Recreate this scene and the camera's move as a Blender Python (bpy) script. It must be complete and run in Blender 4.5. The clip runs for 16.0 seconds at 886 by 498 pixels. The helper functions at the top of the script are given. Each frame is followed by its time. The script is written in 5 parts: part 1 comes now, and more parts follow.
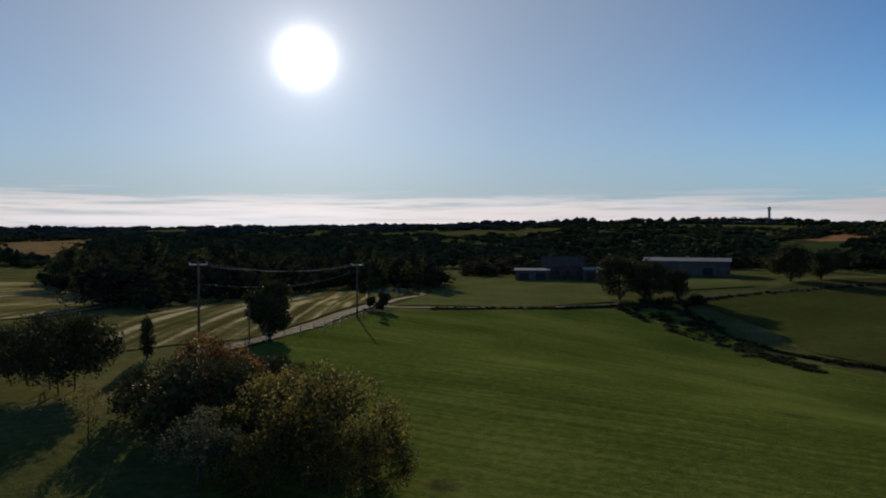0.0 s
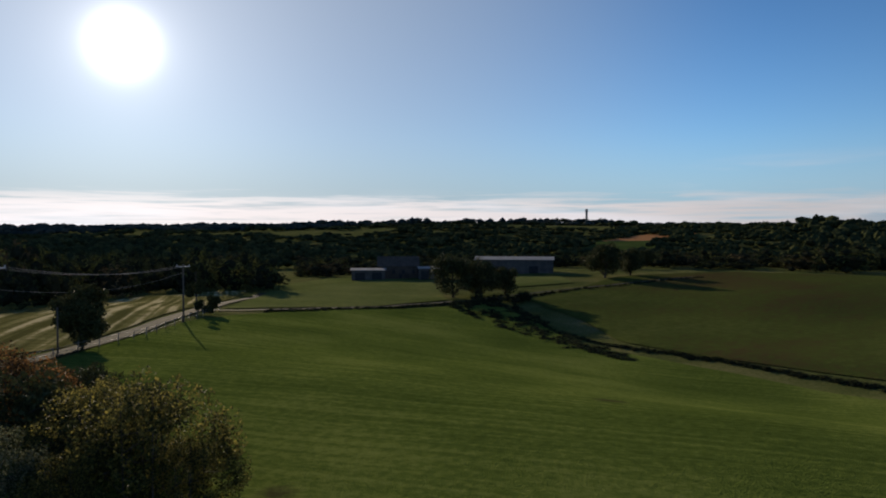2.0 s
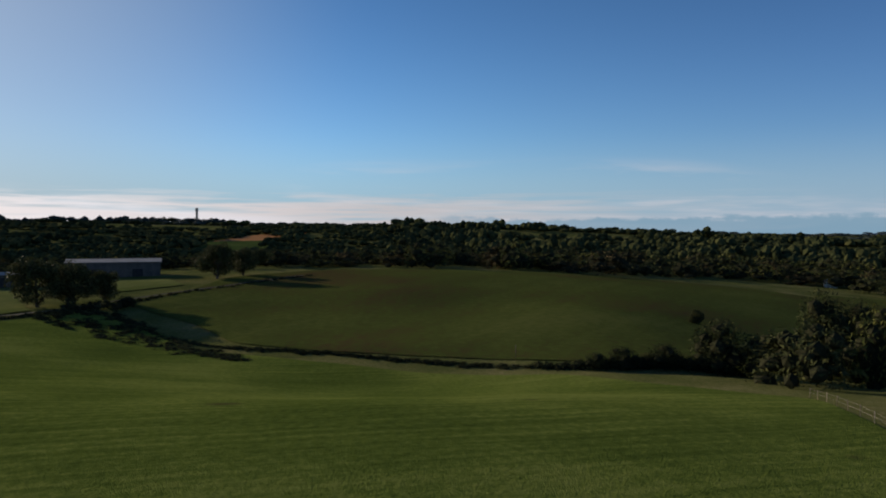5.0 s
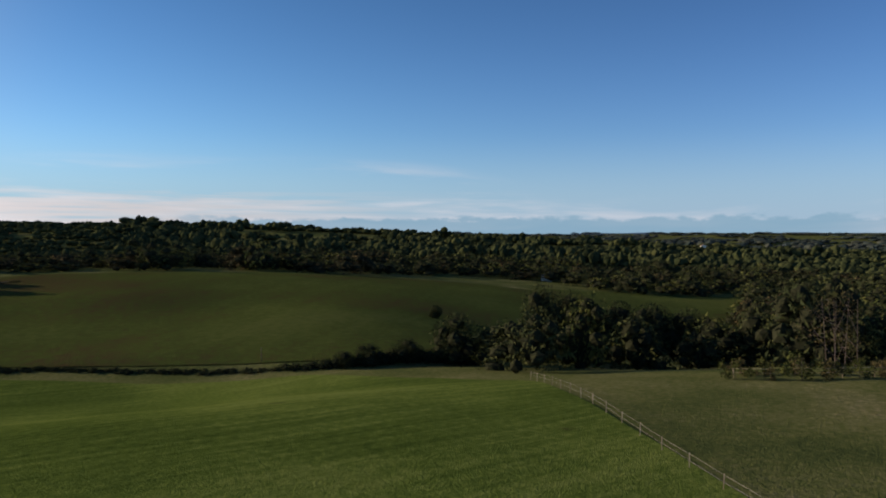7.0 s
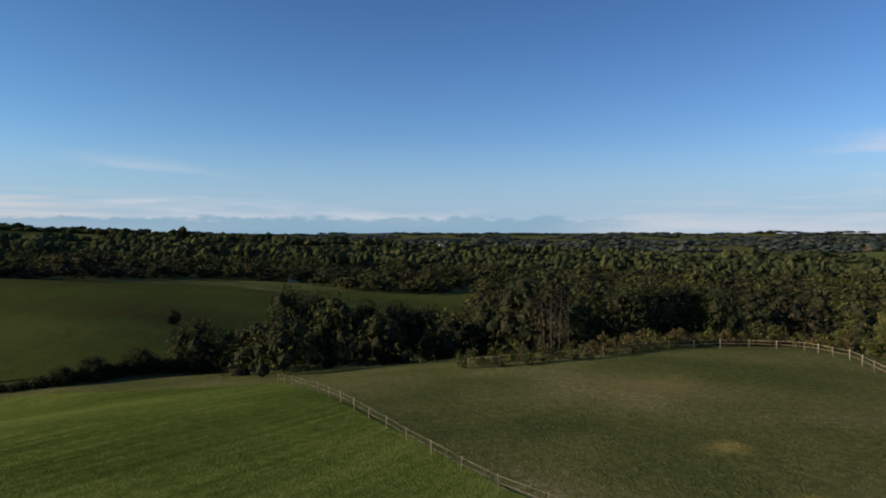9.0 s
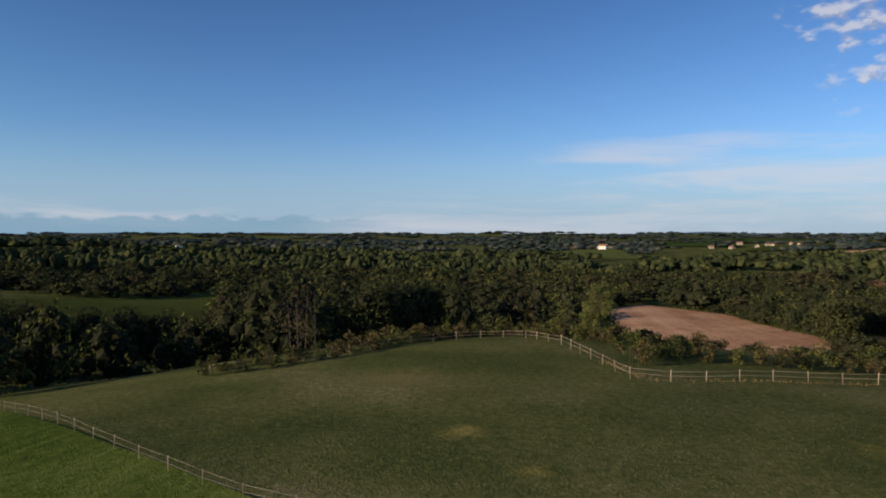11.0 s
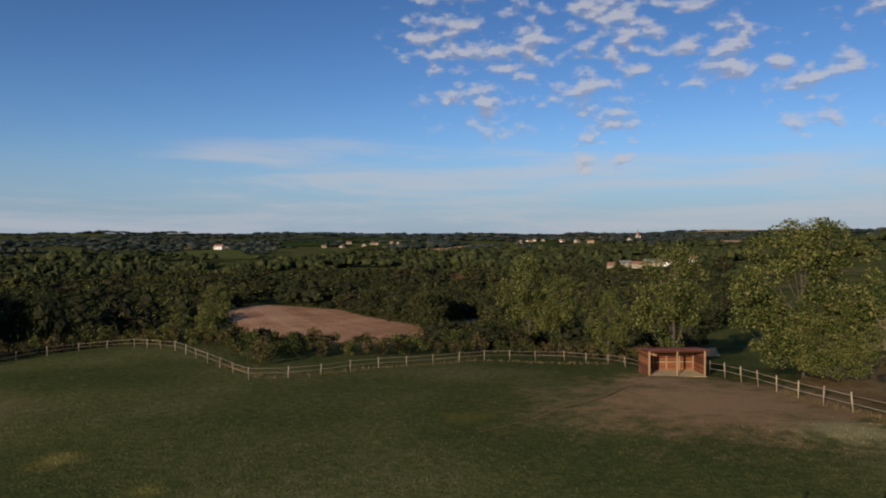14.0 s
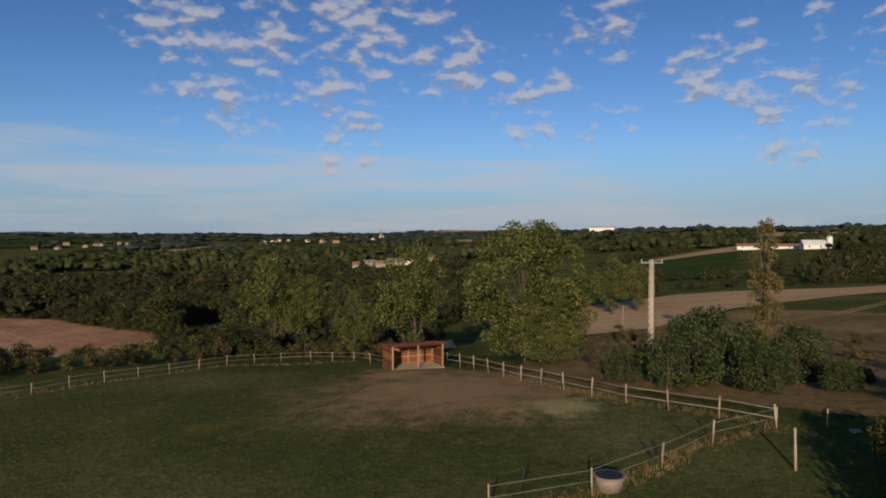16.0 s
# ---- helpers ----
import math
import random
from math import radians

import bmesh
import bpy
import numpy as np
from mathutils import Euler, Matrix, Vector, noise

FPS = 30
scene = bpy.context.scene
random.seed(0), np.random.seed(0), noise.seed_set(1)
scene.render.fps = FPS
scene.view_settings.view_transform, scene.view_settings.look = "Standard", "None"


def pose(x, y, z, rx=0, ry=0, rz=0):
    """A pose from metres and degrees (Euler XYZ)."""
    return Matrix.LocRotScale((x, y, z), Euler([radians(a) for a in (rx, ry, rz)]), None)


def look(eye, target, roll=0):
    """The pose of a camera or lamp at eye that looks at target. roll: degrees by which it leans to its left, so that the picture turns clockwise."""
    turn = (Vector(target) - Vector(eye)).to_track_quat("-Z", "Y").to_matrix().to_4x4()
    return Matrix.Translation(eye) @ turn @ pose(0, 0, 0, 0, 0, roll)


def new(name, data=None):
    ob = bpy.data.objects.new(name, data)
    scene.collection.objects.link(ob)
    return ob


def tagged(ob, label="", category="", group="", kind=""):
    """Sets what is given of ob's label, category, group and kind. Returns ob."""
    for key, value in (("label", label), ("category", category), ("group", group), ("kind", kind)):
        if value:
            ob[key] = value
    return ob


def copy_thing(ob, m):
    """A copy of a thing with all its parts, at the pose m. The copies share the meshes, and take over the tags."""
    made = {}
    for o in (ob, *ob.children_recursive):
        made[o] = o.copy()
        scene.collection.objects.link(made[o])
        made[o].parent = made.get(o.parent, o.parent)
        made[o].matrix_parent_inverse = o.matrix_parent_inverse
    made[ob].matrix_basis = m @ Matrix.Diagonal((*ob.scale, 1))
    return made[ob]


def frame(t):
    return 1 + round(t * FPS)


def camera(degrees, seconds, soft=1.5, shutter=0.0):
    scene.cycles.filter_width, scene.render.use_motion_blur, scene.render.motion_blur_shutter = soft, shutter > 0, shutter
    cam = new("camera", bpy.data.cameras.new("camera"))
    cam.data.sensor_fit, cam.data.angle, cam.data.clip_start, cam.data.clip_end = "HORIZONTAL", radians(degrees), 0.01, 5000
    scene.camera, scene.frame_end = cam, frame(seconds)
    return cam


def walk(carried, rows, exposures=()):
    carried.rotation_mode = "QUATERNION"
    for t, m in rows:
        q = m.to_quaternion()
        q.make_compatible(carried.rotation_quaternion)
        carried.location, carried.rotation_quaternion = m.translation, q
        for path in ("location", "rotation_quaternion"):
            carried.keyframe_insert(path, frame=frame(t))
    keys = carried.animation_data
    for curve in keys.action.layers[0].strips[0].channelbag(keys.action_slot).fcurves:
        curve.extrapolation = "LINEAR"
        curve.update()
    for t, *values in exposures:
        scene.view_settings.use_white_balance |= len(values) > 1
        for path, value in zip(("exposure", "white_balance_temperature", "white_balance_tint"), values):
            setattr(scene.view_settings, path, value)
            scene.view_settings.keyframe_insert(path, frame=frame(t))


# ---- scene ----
# ---- camera: a drone hovering 12 m above the meadow and turning to its right ----
EYE = (0.0, 0.0, 12.0)
cam = camera(65.2, 16.0, soft=1.95)
YAWS = [(0.0, 0), (0.5, -2.9), (1.0, -6.0), (1.5, -9.4), (2.0, -13.5), (2.5, -18.6), (3.0, -23.9), (3.5, -29.2), (4.0, -34.4),
        (6.5, -60.3), (7.0, -65.5), (7.5, -70.7), (8.0, -75.8), (8.5, -81.0), (9.0, -86.2), (11.5, -112.1), (12.0, -117.2),
        (12.5, -122.4), (13.0, -127.6), (13.5, -132.7), (14.0, -137.9), (14.5, -143.1), (15.0, -148.3), (15.5, -153.5), (16.0, -158.7)]
EXPOSURES = [(0.0, -0.12), (1.0, -0.04), (2.0, 0.12), (3.5, 0.12), (4.0, 0.03), (6.5, 0.32), (9.0, 0.36), (12.5, 0.08), (16.0, -0.21)]
walk(cam, [(t, pose(*EYE, 90 - 1.15, 0, a)) for t, a in YAWS], EXPOSURES)

# ---- sun and sky ----
SUN_BEARING, SUN_HEIGHT = -11.2, 14.0      # degrees clockwise from +y, degrees above the horizon


def bearing(a, d=1.0):
    return d * math.sin(radians(a)), d * math.cos(radians(a))


sx, sy = bearing(SUN_BEARING)
SUN_DIR = Vector((sx * math.cos(radians(SUN_HEIGHT)), sy * math.cos(radians(SUN_HEIGHT)), math.sin(radians(SUN_HEIGHT))))
sun = new("sun", bpy.data.lights.new("sun", "SUN"))
sun.data.energy, sun.data.angle, sun.data.color = 5.0, radians(0.53), (1.0, 0.83, 0.61)
sun.matrix_world = look(SUN_DIR * 300, (0, 0, 0))


class Nodes:
    """Short way to write node trees."""

    def __init__(self, tree):
        self.tree = tree
        tree.nodes.clear()

    def add(self, kind, ins=None, operation="", interpolation="", data_type=""):
        n = self.tree.nodes.new(kind)
        if operation:
            n.operation = operation
        if interpolation:
            n.interpolation_type = interpolation
        if data_type:
            n.data_type = data_type
        for k, v in (ins or {}).items():
            self.set(n, k, v)
        return n

    def set(self, n, k, v):
        s = n.inputs[k]
        if isinstance(v, bpy.types.NodeSocket):
            self.tree.links.new(v, s)
        elif isinstance(v, bpy.types.Node):
            self.tree.links.new(v.outputs[0], s)
        else:
            s.default_value = v

    def math(self, op, a, b=0.0, c=0.0, clamp=False):
        n = self.add("ShaderNodeMath", {0: a, 1: b, 2: c}, operation=op)
        n.use_clamp = clamp
        return n.outputs[0]

    def vec(self, op, a, b=(0, 0, 0)):
        n = self.add("ShaderNodeVectorMath", {0: a, 1: b}, operation=op)
        return n.outputs["Value"] if op in ("DOT_PRODUCT", "LENGTH", "DISTANCE") else n.outputs[0]

    def smooth(self, v, lo, hi):
        return self.add("ShaderNodeMapRange", {"Value": v, "From Min": lo, "From Max": hi}, interpolation="SMOOTHSTEP").outputs[0]

    def noise(self, vector, scale, detail=4.0, rough=0.55, distort=0.0):
        return self.add("ShaderNodeTexNoise", {"Vector": vector, "Scale": scale, "Detail": detail, "Roughness": rough, "Distortion": distort}).outputs[0]

    def mix(self, f, a, b):
        n = self.add("ShaderNodeMix", data_type="RGBA")
        for i, v in ((0, f), (6, a), (7, b)):
            self.set(n, i, (*v, 1.0) if isinstance(v, tuple) and len(v) == 3 else v)
        return n.outputs[2]

    def ramp(self, f, stops):
        n = self.add("ShaderNodeValToRGB", {0: f})
        el = n.color_ramp.elements
        while len(el) < len(stops):
            el.new(0.5)
        for e, (p, c) in zip(el, stops):
            e.position, e.color = p, (*c, 1.0)
        return n.outputs[0]


def build_world():
    world = bpy.data.worlds.new("sky")
    scene.world = world
    world.use_nodes = True
    n = Nodes(world.node_tree)
    d = n.vec("NORMALIZE", n.add("ShaderNodeTexCoord").outputs["Generated"])
    sky = n.add("ShaderNodeTexSky")
    sky.sky_type, sky.sun_disc = "NISHITA", False
    sky.sun_elevation, sky.sun_rotation = radians(SUN_HEIGHT), radians(SUN_BEARING % 360)
    sky.altitude, sky.air_density, sky.dust_density, sky.ozone_density = 200, 1.0, 0.05, 3.0
    xyz = n.add("ShaderNodeSeparateXYZ", {0: d})
    x, y, z = xyz.outputs
    near_sun = n.vec("DOT_PRODUCT", d, tuple(SUN_DIR))
    flat = n.vec("NORMALIZE", n.add("ShaderNodeCombineXYZ", {0: x, 1: y, 2: 0.0}).outputs[0])

    def toward(a):
        return n.vec("DOT_PRODUCT", flat, (*bearing(a), 0.0))
    # small puffs in drifts (bearing, height, half-width in degrees), away from the sun
    drift = 0.0
    for a, h, wide, full in ((141, 15.5, 9.5, 1.0), (152, 16.5, 9.0, 1.0), (159, 14.0, 5.0, 0.95), (151, 8.3, 4.5, 0.95), (166, 11.5, 5.5, 0.7), (171, 16.5, 5.0, 0.5),
                             (181, 13.0, 5.5, 0.9), (186, 8.8, 5.5, 1.0), (194, 14.0, 6.0, 0.9), (172, 8.5, 3.5, 0.7), (146, 24.0, 16.0, 0.9), (190, 24.0, 14.0, 0.7)):
        bx, by = bearing(a, math.cos(radians(h)))
        spot = n.smooth(n.vec("DOT_PRODUCT", d, (bx, by, math.sin(radians(h)))), math.cos(radians(wide)), math.cos(radians(wide * 0.25)))
        drift = n.math("MAXIMUM", drift, n.math("MULTIPLY", spot, full))
    bent = n.vec("MULTIPLY", d, (1.0, 1.0, 1.9))

    def lumps(v):
        return n.math("ADD", n.math("MULTIPLY", n.noise(v, 30.0, 5.0, 0.5, 0.1), 0.75), n.math("MULTIPLY", n.noise(v, 14.0, 1.0, 0.5), 0.25))
    puff = lumps(bent)
    over = lumps(n.vec("ADD", bent, (0.0, 0.0, 0.016)))
    puffs = n.smooth(n.math("ADD", puff, n.math("MULTIPLY", n.math("SUBTRACT", drift, 1.0), 0.17)), 0.42, 0.60)
    puffs = n.math("MULTIPLY", puffs, n.smooth(drift, 0.02, 0.4))
    # thin veils low over the land, higher up away from the sun
    veil = n.noise(n.vec("MULTIPLY", d, (2.6, 2.6, 26.0)), 1.0, 5.0, 0.6, 0.4)
    lofty = n.smooth(toward(142), 0.80, 0.95)
    roof = n.math("ADD", n.math("ADD", 0.07, n.math("MULTIPLY", n.smooth(toward(50), 0.90, 0.99), 0.045)), n.math("MULTIPLY", lofty, 0.09))
    veils = n.math("MULTIPLY", n.smooth(veil, 0.42, 0.66), n.smooth(n.math("SUBTRACT", z, roof), 0.0, -0.05))
    veils = n.math("MULTIPLY", veils, n.math("ADD", 0.5, n.math("MULTIPLY", n.smooth(toward(40), 0.7, 0.95), 0.3)))
    # a bank of stratus on the horizon under the sun
    bank = n.noise(n.vec("MULTIPLY", d, (3.0, 3.0, 70.0)), 1.6, 5.0, 0.55, 0.2)
    edge = n.math("ADD", z, n.math("MULTIPLY", n.math("SUBTRACT", bank, 0.5), 0.085))
    banks = n.math("MULTIPLY", n.math("MULTIPLY", n.smooth(edge, 0.062, 0.040), n.smooth(bank, 0.24, 0.56)), n.smooth(toward(SUN_BEARING), 0.10, 0.72))
    # blue-grey distance low on the horizon
    heap = n.noise(n.vec("MULTIPLY", d, (1.0, 1.0, 2.5)), 24.0, 5.0, 0.6)
    mist = n.smooth(n.math("SUBTRACT", z, n.math("MULTIPLY", n.math("SUBTRACT", heap, 0.5), 0.035)), 0.027, 0.020)
    mist = n.math("MULTIPLY", mist, n.smooth(toward(72), 0.84, 0.94))
    light = n.math("ADD", 6.0, n.math("MULTIPLY", n.smooth(near_sun, 0.55, 1.0), 3.5))
    shade = n.smooth(n.math("SUBTRACT", puff, over), -0.05, 0.06)
    white = n.vec("SCALE", (0.93, 0.91, 0.97))
    n.set(white.node, "Scale", light)
    dark = n.vec("SCALE", (0.58, 0.60, 0.76))
    n.set(dark.node, "Scale", n.math("MULTIPLY", light, 0.9))
    col = n.add("ShaderNodeHueSaturation", {"Color": sky.outputs[0], "Saturation": 1.12, "Value": 1.0}).outputs[0]
    col = n.vec("MULTIPLY", col, n.mix(n.smooth(near_sun, -0.3, 0.6), (0.84, 0.92, 1.19), (0.82, 0.94, 1.13)))
    dim = n.add("ShaderNodeMapRange", {"Value": z, "From Min": 0.10, "From Max": 0.40, "To Min": 1.0, "To Max": 0.80}, interpolation="SMOOTHSTEP").outputs[0]
    deep = n.vec("SCALE", col)
    n.set(deep.node, "Scale", dim)
    col = deep
    col = n.mix(n.math("MULTIPLY", n.smooth(z, 0.15, 0.0), 0.8), col, (2.5, 3.7, 5.3))
    col = n.mix(n.math("MULTIPLY", n.smooth(near_sun, 0.66, 1.0), 0.6), col, (3.0, 3.4, 3.75))
    col = n.mix(n.math("MULTIPLY", banks, 0.92), col, n.vec("MULTIPLY", n.mix(n.math("MULTIPLY", bank, 0.5), white, dark), (1.06, 0.97, 0.88)))
    col = n.mix(veils, col, white)
    col = n.mix(n.math("MULTIPLY", mist, 0.8), col, (1.8, 3.05, 4.1))
    col = n.mix(n.math("MULTIPLY", puffs, 0.74), col, n.mix(shade, dark, white))
    # the sun's disc and the bright air round it
    near = n.math("MAXIMUM", near_sun, 0.0)
    glow = n.math("MULTIPLY", n.math("POWER", near, 2400.0), 26.0)
    for sharp, strength in ((420.0, 2.6), (60.0, 1.7), (12.0, 1.4)):
        glow = n.math("ADD", glow, n.math("MULTIPLY", n.math("POWER", near, sharp), strength))
    halo = n.vec("SCALE", (1.0, 0.95, 0.90))
    n.set(halo.node, "Scale", glow)
    bg = n.add("ShaderNodeBackground", {"Color": n.vec("ADD", col, halo), "Strength": 0.10})
    n.add("ShaderNodeOutputWorld", {0: bg})


build_world()

# ---- materials ----


def material(name, stops, scale=1.0, detail_scale=8.0, rough=0.85, bump=0.2, bump_scale=20.0, metal=0.0, leafy=0.0, spread=0.0,
             streak=None, spec=0.3, relief=0.05, spots=(), island=False):
    """A surface whose colour runs over stops by noise at two scales, in metres; leafy lets light through."""
    m = bpy.data.materials.new(name)
    m.use_nodes = True
    n = Nodes(m.node_tree)
    where = n.add("ShaderNodeNewGeometry")
    p = where.outputs["Position"]
    if streak:                                   # (bearing of the rows, rows' width in metres, strength)
        a, width, strength = streak
        across = n.vec("DOT_PRODUCT", p, (math.cos(radians(a)), -math.sin(radians(a)), 0.0))
        along = n.vec("DOT_PRODUCT", p, (math.sin(radians(a)), math.cos(radians(a)), 0.0))
        grid = n.add("ShaderNodeCombineXYZ", {0: n.math("MULTIPLY", across, 2.0 / width), 1: n.math("MULTIPLY", along, 0.045 / width), 2: 0.0}).outputs[0]
        rows = n.math("MULTIPLY", n.math("SUBTRACT", n.noise(grid, 1.0, 2.0), 0.5), 3.0 * strength)
    f = n.math("ADD", n.math("MULTIPLY", n.noise(p, scale, 3.0), 0.5), n.math("MULTIPLY", n.noise(p, detail_scale, 5.0, 0.75), 0.5))
    if streak:
        f = n.math("ADD", f, rows)
    if spread:
        r = where.outputs["Random Per Island"] if island else n.add("ShaderNodeObjectInfo").outputs["Random"]
        f = n.math("ADD", f, n.math("MULTIPLY", n.math("SUBTRACT", r, 0.5), spread))
    f = n.smooth(f, 0.3, 0.7)
    col = n.ramp(f, stops)
    for (cx, cy, rad, c) in spots:               # worn or dry patches with ragged rims
        q = n.vec("DISTANCE", n.vec("MULTIPLY", p, (1.0, 1.0, 0.0)), (cx, cy, 0.0))
        q = n.math("ADD", q, n.math("MULTIPLY", n.math("SUBTRACT", n.noise(p, 0.35, 6.0, 0.8), 0.5), rad * 2.2 + 1.0))
        col = n.mix(n.math("MULTIPLY", n.smooth(q, rad * 1.1, rad * 0.1), 0.85), col, c)
    b = n.add("ShaderNodeBump", {"Strength": bump, "Distance": relief, "Height": n.noise(p, bump_scale, 4.0, 0.7)}).outputs[0]
    s = n.add("ShaderNodeBsdfPrincipled", {"Base Color": col, "Roughness": rough, "Metallic": metal, "Normal": b, "Specular IOR Level": spec})
    if leafy:
        tr = n.add("ShaderNodeBsdfTranslucent", {"Color": col})
        s = n.add("ShaderNodeMixShader", {0: leafy, 1: s.outputs[0], 2: tr.outputs[0]})
    n.add("ShaderNodeOutputMaterial", {0: s.outputs[0]})
    return m


